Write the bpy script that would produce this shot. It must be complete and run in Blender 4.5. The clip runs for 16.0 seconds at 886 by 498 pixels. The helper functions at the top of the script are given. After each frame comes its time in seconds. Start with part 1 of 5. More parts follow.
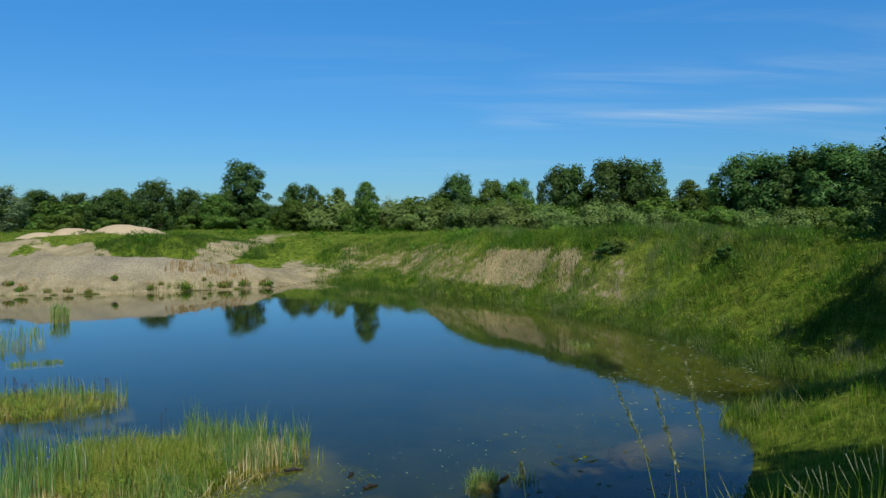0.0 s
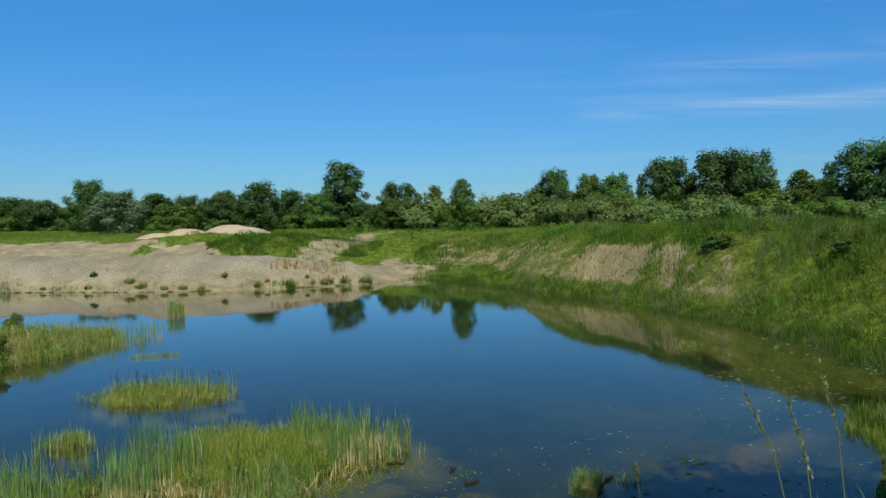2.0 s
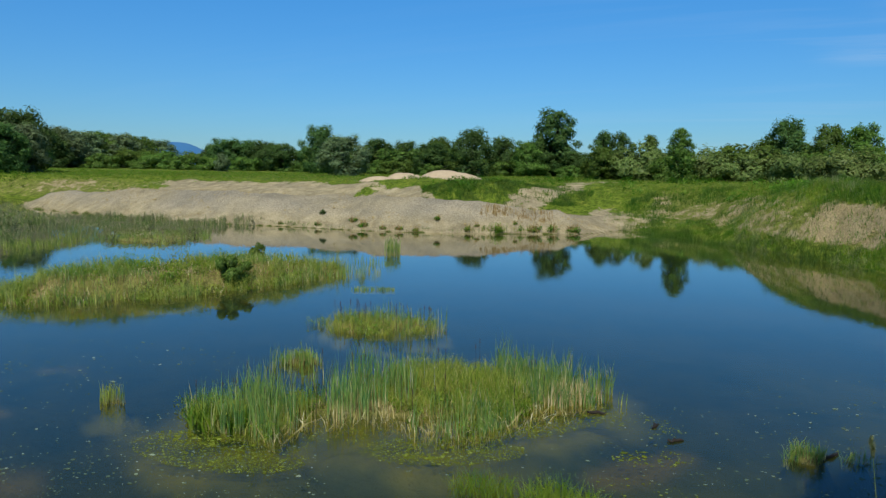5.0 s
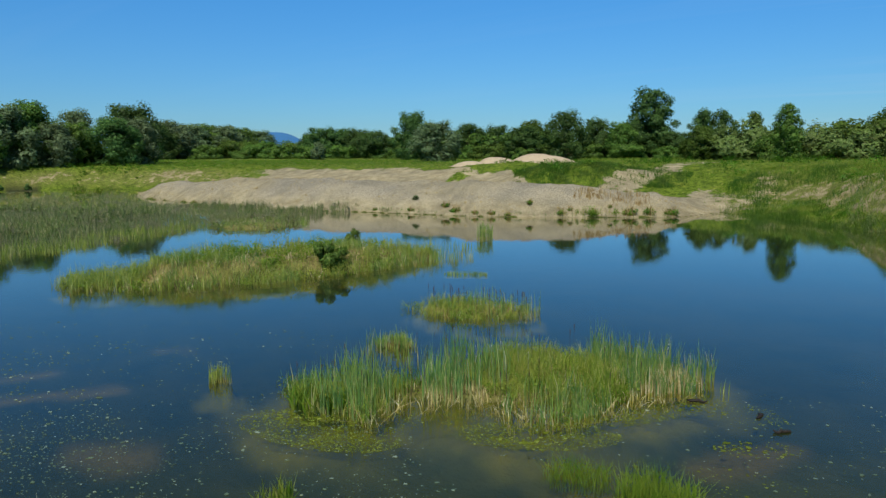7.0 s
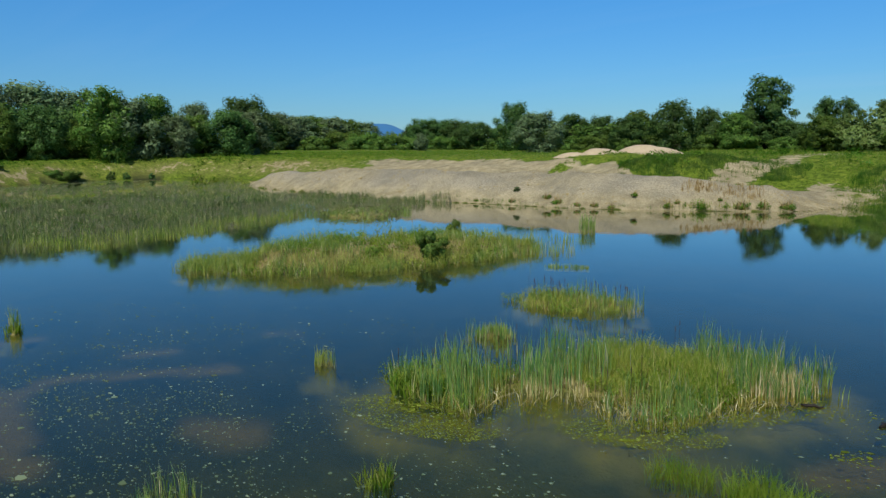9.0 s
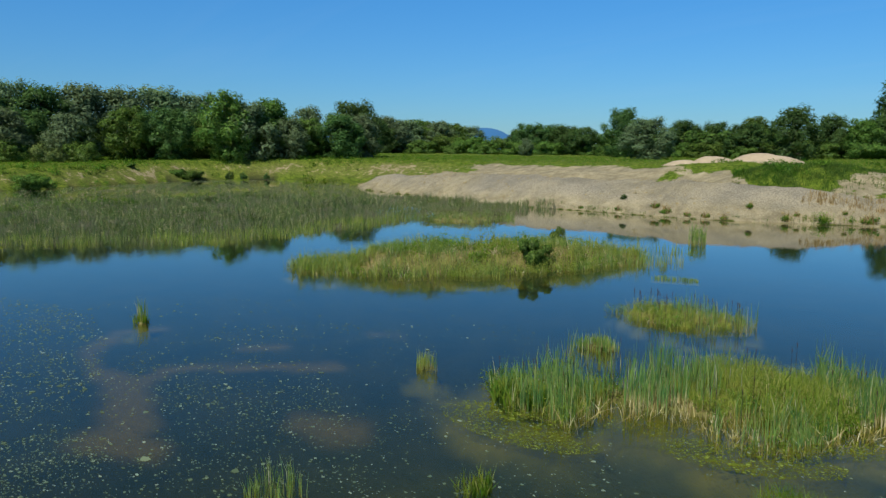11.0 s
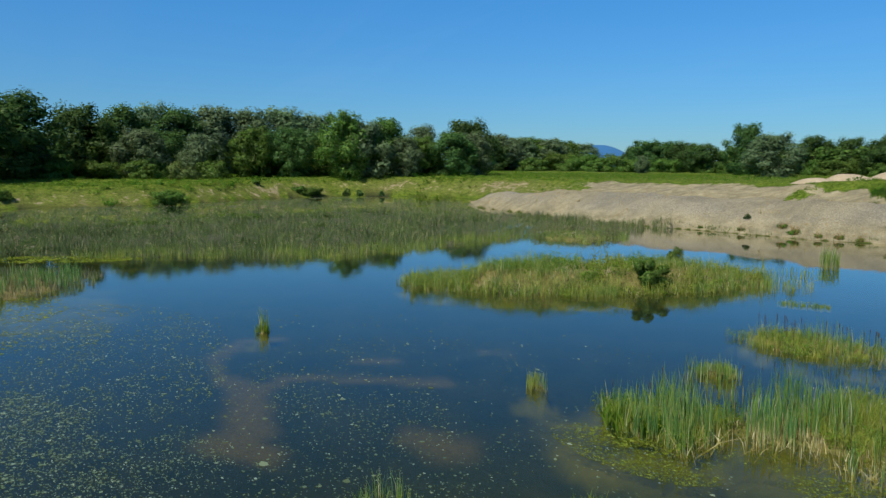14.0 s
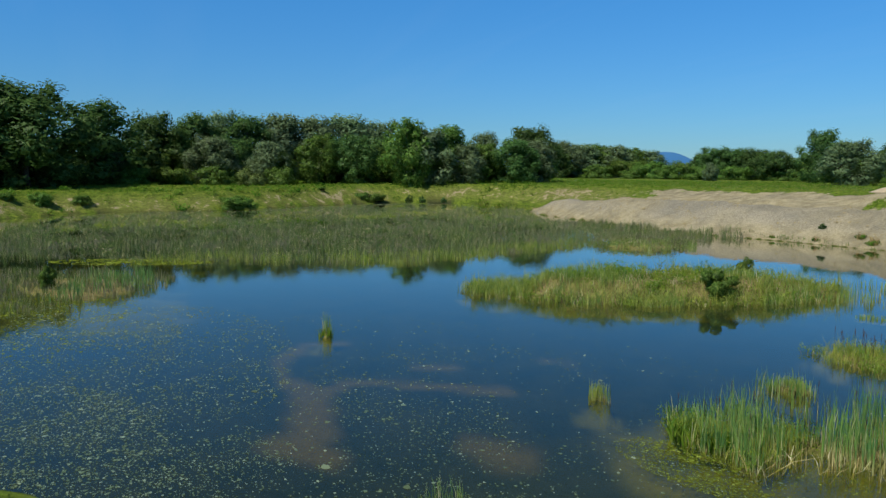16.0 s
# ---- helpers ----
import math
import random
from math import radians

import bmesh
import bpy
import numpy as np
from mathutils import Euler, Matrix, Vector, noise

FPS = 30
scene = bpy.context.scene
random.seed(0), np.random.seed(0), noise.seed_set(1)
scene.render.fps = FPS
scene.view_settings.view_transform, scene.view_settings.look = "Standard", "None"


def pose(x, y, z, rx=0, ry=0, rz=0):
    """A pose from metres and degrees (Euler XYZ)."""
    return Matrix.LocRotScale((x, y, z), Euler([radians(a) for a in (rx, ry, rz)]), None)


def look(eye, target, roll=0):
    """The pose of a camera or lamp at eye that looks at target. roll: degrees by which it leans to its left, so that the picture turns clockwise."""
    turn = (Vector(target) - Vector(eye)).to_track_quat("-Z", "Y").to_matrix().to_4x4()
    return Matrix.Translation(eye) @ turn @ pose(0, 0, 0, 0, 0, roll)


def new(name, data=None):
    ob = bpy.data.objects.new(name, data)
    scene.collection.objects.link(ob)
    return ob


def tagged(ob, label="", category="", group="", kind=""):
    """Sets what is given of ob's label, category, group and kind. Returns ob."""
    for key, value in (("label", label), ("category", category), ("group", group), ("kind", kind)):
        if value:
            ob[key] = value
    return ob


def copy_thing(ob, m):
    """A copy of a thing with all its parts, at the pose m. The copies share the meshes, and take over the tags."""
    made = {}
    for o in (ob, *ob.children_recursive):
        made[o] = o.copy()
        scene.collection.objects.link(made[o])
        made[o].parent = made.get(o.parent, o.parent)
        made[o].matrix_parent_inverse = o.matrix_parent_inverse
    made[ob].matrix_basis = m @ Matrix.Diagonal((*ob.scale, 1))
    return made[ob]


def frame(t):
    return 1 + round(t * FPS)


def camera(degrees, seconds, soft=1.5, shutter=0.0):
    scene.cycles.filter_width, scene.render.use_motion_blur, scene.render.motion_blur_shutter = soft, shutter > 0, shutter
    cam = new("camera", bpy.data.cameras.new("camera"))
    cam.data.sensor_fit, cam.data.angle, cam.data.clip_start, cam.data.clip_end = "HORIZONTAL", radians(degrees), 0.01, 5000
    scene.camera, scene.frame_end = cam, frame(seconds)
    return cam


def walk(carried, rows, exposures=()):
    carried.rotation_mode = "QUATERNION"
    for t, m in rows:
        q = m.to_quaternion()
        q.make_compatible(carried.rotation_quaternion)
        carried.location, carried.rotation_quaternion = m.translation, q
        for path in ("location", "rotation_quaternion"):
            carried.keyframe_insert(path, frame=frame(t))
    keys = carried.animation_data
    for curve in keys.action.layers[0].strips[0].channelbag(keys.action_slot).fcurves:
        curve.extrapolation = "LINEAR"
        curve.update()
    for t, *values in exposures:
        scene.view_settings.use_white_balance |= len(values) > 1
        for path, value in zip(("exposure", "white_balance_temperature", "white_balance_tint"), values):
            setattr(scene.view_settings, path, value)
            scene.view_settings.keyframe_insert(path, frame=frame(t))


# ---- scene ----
cam = camera(62.6, 16.0, soft=1.4)
PATH = [
    (0, pose(0.000, 0.000, 5.500, 87.85, -0.02, 0.00)),
    (0.5, pose(-0.034, 0.036, 5.489, 88.11, -0.03, 1.79)),
    (1, pose(-0.057, 0.062, 5.482, 87.90, 0.48, 3.34)),
    (1.5, pose(-0.072, 0.088, 5.466, 87.46, 0.94, 5.71)),
    (2, pose(-0.087, 0.101, 5.464, 87.66, 0.79, 7.50)),
    (2.5, pose(-0.117, 0.134, 5.462, 87.43, 0.67, 9.40)),
    (3, pose(-0.110, 0.101, 5.437, 87.08, 0.32, 11.70)),
    (3.5, pose(-0.119, 0.097, 5.421, 86.28, 0.39, 14.84)),
    (4, pose(-0.119, 0.100, 5.415, 85.30, 0.18, 17.59)),
    (4.5, pose(-0.128, 0.085, 5.394, 84.40, -0.43, 20.89)),
    (7, pose(-0.155, 0.093, 5.392, 82.45, 0.52, 30.97)),
    (7.5, pose(-0.159, 0.089, 5.389, 82.58, 0.94, 32.50)),
    (8, pose(-0.172, 0.089, 5.395, 82.56, 0.98, 34.79)),
    (8.5, pose(-0.171, 0.071, 5.383, 82.19, 0.75, 37.00)),
    (11, pose(-0.191, -0.046, 5.476, 82.18, -0.23, 47.00)),
    (11.5, pose(-0.195, -0.069, 5.488, 82.56, -0.28, 50.05)),
    (12, pose(-0.203, -0.067, 5.490, 82.31, 0.11, 52.39)),
    (12.5, pose(-0.205, -0.064, 5.481, 82.45, -0.19, 53.43)),
    (13, pose(-0.217, -0.061, 5.489, 82.55, -0.30, 54.24)),
    (13.5, pose(-0.220, -0.063, 5.489, 83.01, -0.04, 54.96)),
    (14, pose(-0.218, -0.058, 5.487, 83.51, -0.16, 55.74)),
    (14.5, pose(-0.238, -0.062, 5.486, 83.77, -0.26, 56.97)),
    (15, pose(-0.226, -0.070, 5.483, 83.73, -0.36, 58.25)),
    (15.5, pose(-0.234, -0.077, 5.489, 83.89, -0.34, 59.30)),
    (16, pose(-0.246, -0.069, 5.499, 84.03, -0.29, 60.60)),
]
walk(cam, PATH)

# ---------------------------------------------------------------- light
SUN_AZ, SUN_EL = 196.0, 53.0      # degrees from +y towards -x, and above the horizon
sun_way = Vector((-math.sin(radians(SUN_AZ)) * math.cos(radians(SUN_EL)),
                  math.cos(radians(SUN_AZ)) * math.cos(radians(SUN_EL)), math.sin(radians(SUN_EL))))
scene.view_settings.exposure = 0.0
world = bpy.data.worlds.new("sky")
scene.world = world
world.use_nodes = True
wn, wl = world.node_tree.nodes, world.node_tree.links
sky = wn.new("ShaderNodeTexSky")
sky.sky_type, sky.sun_disc = "NISHITA", False
sky.sun_elevation, sky.sun_rotation = radians(SUN_EL), math.atan2(sun_way.x, sun_way.y)
sky.air_density, sky.dust_density, sky.ozone_density = 1.0, 0.1, 3.0
wn["Background"].inputs["Strength"].default_value = 0.097


def world_node(kind, **values):
    k = wn.new(kind)
    for key, value in values.items():
        k.inputs[key].default_value = value
    return k


# the deep blue of a dry June sky, paler towards the horizon
aim = wn.new("ShaderNodeTexCoord")
split = wn.new("ShaderNodeSeparateXYZ")
wl.new(aim.outputs["Generated"], split.inputs[0])
tint = wn.new("ShaderNodeValToRGB")
tint.color_ramp.elements[0].position, tint.color_ramp.elements[0].color = 0.0, (0.355, 0.60, 0.87, 1)
tint.color_ramp.elements[1].position, tint.color_ramp.elements[1].color = 0.34, (0.29, 1.0, 1.52, 1)
tint.color_ramp.elements.new(0.75).color = (0.42, 0.72, 0.95, 1)
wl.new(split.outputs["Z"], tint.inputs[0])
deep = wn.new("ShaderNodeMix")
deep.data_type, deep.blend_type = "RGBA", "MULTIPLY"
deep.inputs[0].default_value = 1.0
wl.new(sky.outputs["Color"], deep.inputs[6])
wl.new(tint.outputs["Color"], deep.inputs[7])
# thin streaks of cirrus, thicker on one side of the sky
up = world_node("ShaderNodeMath")
up.operation, up.inputs[1].default_value = "ADD", 0.12
wl.new(split.outputs["Z"], up.inputs[0])
flat = wn.new("ShaderNodeVectorMath")
flat.operation = "DIVIDE"
wl.new(aim.outputs["Generated"], flat.inputs[0])
wl.new(up.outputs[0], flat.inputs[1])
turned = wn.new("ShaderNodeMapping")
turned.inputs["Scale"].default_value, turned.inputs["Rotation"].default_value = (0.35, 1.9, 0.0), (0, 0, radians(6))
wl.new(flat.outputs[0], turned.inputs["Vector"])
streak = world_node("ShaderNodeTexNoise", Scale=1.0, Detail=7.0, Roughness=0.58, Distortion=0.6)
wl.new(turned.outputs[0], streak.inputs["Vector"])
veil = wn.new("ShaderNodeMapRange")
for slot, value in ((1, 0.52), (2, 0.80), (3, 0.0), (4, 0.30)):
    veil.inputs[slot].default_value = value
wl.new(streak.outputs["Fac"], veil.inputs[0])
side = wn.new("ShaderNodeMapRange")
for slot, value in ((1, -0.35), (2, 0.35), (3, 0.12), (4, 1.0)):
    side.inputs[slot].default_value = value
wl.new(split.outputs["X"], side.inputs[0])
amount = wn.new("ShaderNodeMath")
amount.operation = "MULTIPLY"
wl.new(veil.outputs[0], amount.inputs[0])
wl.new(side.outputs[0], amount.inputs[1])
# one brighter wisp and a fainter one above it: height over the horizon, half width, strength
for rise, half, strength, first, last in ((0.136, 0.016, 0.42, 0.03, 0.14), (0.185, 0.035, 0.16, 0.06, 0.2)):
    off = wn.new("ShaderNodeMath")
    off.operation, off.inputs[1].default_value = "SUBTRACT", rise
    wl.new(split.outputs["Z"], off.inputs[0])
    away = wn.new("ShaderNodeMath")
    away.operation = "ABSOLUTE"
    wl.new(off.outputs[0], away.inputs[0])
    band = wn.new("ShaderNodeMapRange")
    band.interpolation_type = "SMOOTHSTEP"
    for slot, value in ((1, 0.0), (2, half), (3, strength), (4, 0.0)):
        band.inputs[slot].default_value = value
    wl.new(away.outputs[0], band.inputs[0])
    begin = wn.new("ShaderNodeMapRange")
    begin.interpolation_type = "SMOOTHSTEP"
    for slot, value in ((1, first), (2, last)):
        begin.inputs[slot].default_value = value
    wl.new(split.outputs["X"], begin.inputs[0])
    fray = world_node("ShaderNodeTexNoise", Scale=3.2, Detail=8.0, Roughness=0.62, Distortion=0.9)
    wl.new(turned.outputs[0], fray.inputs["Vector"])
    torn = wn.new("ShaderNodeMapRange")
    for slot, value in ((1, 0.36), (2, 0.66)):
        torn.inputs[slot].default_value = value
    wl.new(fray.outputs["Fac"], torn.inputs[0])
    wisp = torn.outputs[0]
    for other in (band, begin):
        k = wn.new("ShaderNodeMath")
        k.operation = "MULTIPLY"
        wl.new(wisp, k.inputs[0])
        wl.new(other.outputs[0], k.inputs[1])
        wisp = k.outputs[0]
    total = wn.new("ShaderNodeMath")
    total.operation, total.use_clamp = "ADD", True
    wl.new(amount.outputs[0], total.inputs[0])
    wl.new(wisp, total.inputs[1])
    amount = total
cirrus = wn.new("ShaderNodeMix")
cirrus.data_type = "RGBA"
cirrus.inputs[7].default_value = (5.2, 6.6, 8.2, 1)
wl.new(amount.outputs[0], cirrus.inputs[0])
wl.new(deep.outputs[2], cirrus.inputs[6])
wl.new(cirrus.outputs[2], wn["Background"].inputs["Color"])

sun = new("sun", bpy.data.lights.new("sun", "SUN"))
sun.data.energy, sun.data.angle, sun.data.color = 4.7, radians(0.53), (1.0, 0.94, 0.83)
sun.matrix_world = look(sun_way * 50, (0, 0, 0))


# ---------------------------------------------------------------- materials
def shader(name):
    m = bpy.data.materials.new(name)
    m.use_nodes = True
    n, l = m.node_tree.nodes, m.node_tree.links
    return m, n, l, n["Principled BSDF"], n["Material Output"]


def noise_node(n, l, scale, detail=4.0, rough=0.55, vec=None):
    k = n.new("ShaderNodeTexNoise")
    k.inputs["Scale"].default_value, k.inputs["Detail"].default_value, k.inputs["Roughness"].default_value = scale, detail, rough
    if vec is not None:
        l.new(vec, k.inputs["Vector"])
    return k.outputs["Fac"]


def ramp(n, l, fac, stops):
    r = n.new("ShaderNodeValToRGB")
    e = r.color_ramp.elements
    e[0].position, e[1].position = stops[0][0], stops[-1][0]
    e[0].color, e[1].color = (*stops[0][1], 1), (*stops[-1][1], 1)
    for p, c in stops[1:-1]:
        e.new(p).color = (*c, 1)
    l.new(fac, r.inputs["Fac"])
    return r.outputs["Color"]


def mix(n, l, fac, a, b, kind="MIX"):
    k = n.new("ShaderNodeMix")
    k.data_type, k.blend_type = "RGBA", kind
    for value, slot in ((fac, 0), (a, 6), (b, 7)):
        if isinstance(value, (int, float)):
            k.inputs[slot].default_value = value
        elif isinstance(value, tuple):
            k.inputs[slot].default_value = (*value, 1)
        else:
            l.new(value, k.inputs[slot])
    return k.outputs[2]


def calc(n, l, op, a, b=None, clamp=False):
    k = n.new("ShaderNodeMath")
    k.operation, k.use_clamp = op, clamp
    for i, value in enumerate((a, b)):
        if value is None:
            continue
        if isinstance(value, (int, float)):
            k.inputs[i].default_value = value
        else:
            l.new(value, k.inputs[i])
    return k.outputs[0]


def bump(n, l, height, strength, distance):
    k = n.new("ShaderNodeBump")
    k.inputs["Strength"].default_value, k.inputs["Distance"].default_value = strength, distance
    l.new(height, k.inputs["Height"])
    return k.outputs["Normal"]


def ground_material():
    m, n, l, b, out = shader("ground_earth")
    pos = n.new("ShaderNodeNewGeometry").outputs["Position"]
    sandm, bedm, gravelm = n.new("ShaderNodeAttribute"), n.new("ShaderNodeAttribute"), n.new("ShaderNodeAttribute")
    gravelm.attribute_name = "gravel"
    sandm.attribute_name, bedm.attribute_name = "sand", "bed"
    big, mid, fine = noise_node(n, l, 0.12, 3, vec=pos), noise_node(n, l, 0.9, 5, vec=pos), noise_node(n, l, 9.0, 6, 0.7, pos)
    turf = ramp(n, l, mid, [(0.32, (0.040, 0.085, 0.007)), (0.5, (0.10, 0.17, 0.013)), (0.68, (0.20, 0.235, 0.032))])
    turf = mix(n, l, calc(n, l, "MULTIPLY", big, 0.4), turf, (0.12, 0.155, 0.028))
    turf = mix(n, l, 0.35, turf, ramp(n, l, fine, [(0.3, (0.03, 0.055, 0.006)), (0.7, (0.19, 0.22, 0.04))]))
    turf = mix(n, l, 1.0, turf, ramp(n, l, noise_node(n, l, 2.6, 5, 0.7, pos), [(0.38, (0.42, 0.5, 0.42)), (0.62, (1.3, 1.25, 1.2))]), "MULTIPLY")
    sand = ramp(n, l, mid, [(0.30, (0.175, 0.148, 0.08)), (0.5, (0.285, 0.25, 0.145)), (0.68, (0.40, 0.355, 0.22))])
    gravel = ramp(n, l, fine, [(0.3, (0.15, 0.14, 0.105)), (0.5, (0.25, 0.235, 0.18)), (0.7, (0.36, 0.335, 0.265))])
    sand = mix(n, l, calc(n, l, "MULTIPLY", gravelm.outputs["Fac"], ramp(n, l, big, [(0.30, (0.25, 0.25, 0.25)), (0.6, (1, 1, 1))])), sand, gravel)
    sand = mix(n, l, 0.4, sand, ramp(n, l, fine, [(0.36, (0.11, 0.092, 0.055)), (0.64, (0.40, 0.355, 0.23))]))
    sand = mix(n, l, 1.0, sand, ramp(n, l, noise_node(n, l, 0.35, 6, 0.6, pos), [(0.34, (0.80, 0.80, 0.82)), (0.66, (1.16, 1.13, 1.08))]), "MULTIPLY")
    edge = calc(n, l, "ADD", sandm.outputs["Fac"], calc(n, l, "MULTIPLY", calc(n, l, "SUBTRACT", calc(n, l, "ADD", calc(n, l, "MULTIPLY", mid, 0.6), calc(n, l, "MULTIPLY", noise_node(n, l, 3.2, 4, 0.65, pos), 0.4)), 0.5), 2.3))
    edge = ramp(n, l, edge, [(0.42, (0, 0, 0)), (0.56, (1, 1, 1))])
    col = mix(n, l, edge, turf, sand)
    mud = ramp(n, l, mid, [(0.3, (0.012, 0.020, 0.012)), (0.7, (0.032, 0.038, 0.018))])
    shoal = ramp(n, l, fine, [(0.3, (0.135, 0.096, 0.036)), (0.7, (0.235, 0.168, 0.062))])
    # paler shallows: the light that deeper water swallows, put into the bed's colour
    shallow_lightm = n.new("ShaderNodeAttribute")
    shallow_lightm.attribute_name = "shallow_light"
    shallow_light = ramp(n, l, mid, [(0.3, (0.042, 0.056, 0.014)), (0.7, (0.088, 0.092, 0.022))])
    mud = mix(n, l, shallow_lightm.outputs["Fac"], mud, shallow_light)
    mud = mix(n, l, sandm.outputs["Fac"], mud, shoal)
    weedm = n.new("ShaderNodeAttribute")
    weedm.attribute_name = "weed"
    slime = ramp(n, l, mid, [(0.3, (0.095, 0.095, 0.002)), (0.7, (0.25, 0.225, 0.004))])
    mud = mix(n, l, calc(n, l, "MULTIPLY", weedm.outputs["Fac"], fine, True), mud, slime)
    mud = mix(n, l, calc(n, l, "MULTIPLY", weedm.outputs["Fac"], 0.35), mud, slime)
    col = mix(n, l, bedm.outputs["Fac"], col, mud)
    soilm = n.new("ShaderNodeAttribute")
    soilm.attribute_name = "soil"
    soil = ramp(n, l, fine, [(0.3, (0.085, 0.066, 0.028)), (0.5, (0.22, 0.175, 0.072)), (0.7, (0.40, 0.325, 0.145))])
    col = mix(n, l, soilm.outputs["Fac"], col, soil)
    l.new(col, b.inputs["Base Color"])
    b.inputs["Roughness"].default_value = 0.95
    b.inputs["Specular IOR Level"].default_value = 0.04
    l.new(bump(n, l, calc(n, l, "ADD", mid, calc(n, l, "MULTIPLY", fine, 0.35)), 0.9, 0.25), b.inputs["Normal"])
    return m


def water_material():
    m, n, l, b, out = shader("pond_water")
    n.remove(b)
    pos = n.new("ShaderNodeNewGeometry").outputs["Position"]
    nor = bump(n, l, noise_node(n, l, 2.2, 3, vec=pos), 0.10, 0.02)
    clear, murk, gloss, fres = (n.new("ShaderNodeBsdfTransparent"), n.new("ShaderNodeBsdfDiffuse"), n.new("ShaderNodeBsdfGlossy"), n.new("ShaderNodeFresnel"))
    body, mx = n.new("ShaderNodeMixShader"), n.new("ShaderNodeMixShader")
    clear.inputs["Color"].default_value = (0.86, 0.86, 0.46, 1)
    cloud = noise_node(n, l, 0.22, 4, 0.6, pos)
    l.new(ramp(n, l, cloud, [(0.3, (0.022, 0.056, 0.050)), (0.7, (0.040, 0.076, 0.056))]), murk.inputs["Color"])
    body.inputs[0].default_value = 0.15
    gloss.inputs["Roughness"].default_value = 0.006
    gloss.inputs["Color"].default_value = (1.0, 1.0, 0.97, 1)
    fres.inputs["IOR"].default_value = 1.38
    l.new(nor, gloss.inputs["Normal"])
    l.new(clear.outputs[0], body.inputs[1])
    l.new(murk.outputs[0], body.inputs[2])
    steep = calc(n, l, "MULTIPLY", calc(n, l, "POWER", fres.outputs[0], 1.35), 1.62, True)
    l.new(steep, mx.inputs[0])
    l.new(body.outputs[0], mx.inputs[1])
    l.new(gloss.outputs[0], mx.inputs[2])
    l.new(mx.outputs[0], out.inputs["Surface"])
    return m


def leaf_material(name, stops, translucent=0.35, vary=0.25, gloss=0.008, patches=None, mottle=0.0, foot=None, fine_patch=1.5):
    """Leaves and blades: one colour a leaf, one cast a plant."""
    m, n, l, b, out = shader(name)
    n.remove(b)
    isl, obj = n.new("ShaderNodeNewGeometry"), n.new("ShaderNodeObjectInfo")
    col = ramp(n, l, isl.outputs["Random Per Island"], stops)
    if patches:
        pos = isl.outputs["Position"]
        spread = ramp(n, l, noise_node(n, l, 0.30, 5, 0.65, pos), [(0.44, (0, 0, 0)), (0.60, (0.8, 0.8, 0.8))])
        col = mix(n, l, spread, col, patches[0])
        spread = ramp(n, l, noise_node(n, l, fine_patch, 4, 0.65, pos), [(0.48, (0, 0, 0)), (0.62, (0.85, 0.85, 0.85))])
        col = mix(n, l, spread, col, patches[1])
    if foot:
        rise = n.new("ShaderNodeAttribute")
        rise.attribute_name = "rise"
        level = calc(n, l, "ADD", rise.outputs["Fac"], calc(n, l, "MULTIPLY", isl.outputs["Random Per Island"], 0.35))
        col = mix(n, l, ramp(n, l, level, [(0.22, (0.75, 0.75, 0.75)), (0.48, (0, 0, 0))]), col, foot)
    if mottle:
        dapple = noise_node(n, l, mottle, 4, 0.7, n.new("ShaderNodeTexCoord").outputs["Object"])
        col = mix(n, l, 1.0, col, ramp(n, l, dapple, [(0.32, (0.72, 0.72, 0.72)), (0.68, (1.28, 1.28, 1.28))]), "MULTIPLY")
    hsv = n.new("ShaderNodeHueSaturation")
    l.new(col, hsv.inputs["Color"])
    l.new(calc(n, l, "ADD", calc(n, l, "MULTIPLY", obj.outputs["Random"], 2 * vary), 1 - vary), hsv.inputs["Value"])
    l.new(calc(n, l, "ADD", calc(n, l, "MULTIPLY", obj.outputs["Random"], 0.025), 0.49), hsv.inputs["Hue"])
    dif, tra, glo, m1, m2 = (n.new("ShaderNodeBsdfDiffuse"), n.new("ShaderNodeBsdfTranslucent"), n.new("ShaderNodeBsdfGlossy"),
                             n.new("ShaderNodeMixShader"), n.new("ShaderNodeMixShader"))
    glo.inputs["Roughness"].default_value = 0.45
    l.new(hsv.outputs[0], dif.inputs["Color"])
    l.new(hsv.outputs[0], tra.inputs["Color"])
    m1.inputs[0].default_value, m2.inputs[0].default_value = translucent, gloss
    l.new(dif.outputs[0], m1.inputs[1])
    l.new(tra.outputs[0], m1.inputs[2])
    l.new(m1.outputs[0], m2.inputs[1])
    l.new(glo.outputs[0], m2.inputs[2])
    l.new(m2.outputs[0], out.inputs["Surface"])
    return m


def plain_material(name, dark, light, scale=6.0, rough=0.9, bumpy=0.5):
    m, n, l, b, out = shader(name)
    pos = n.new("ShaderNodeTexCoord").outputs["Object"]
    f, g = noise_node(n, l, scale, 6, 0.65, pos), noise_node(n, l, scale * 0.15, 3, 0.5, pos)
    col = mix(n, l, 0.4, ramp(n, l, f, [(0.3, dark), (0.7, light)]), ramp(n, l, g, [(0.3, dark), (0.7, light)]))
    l.new(col, b.inputs["Base Color"])
    b.inputs["Roughness"].default_value = rough
    b.inputs["Specular IOR Level"].default_value = 0.2
    l.new(bump(n, l, f, bumpy, 0.1), b.inputs["Normal"])
    return m


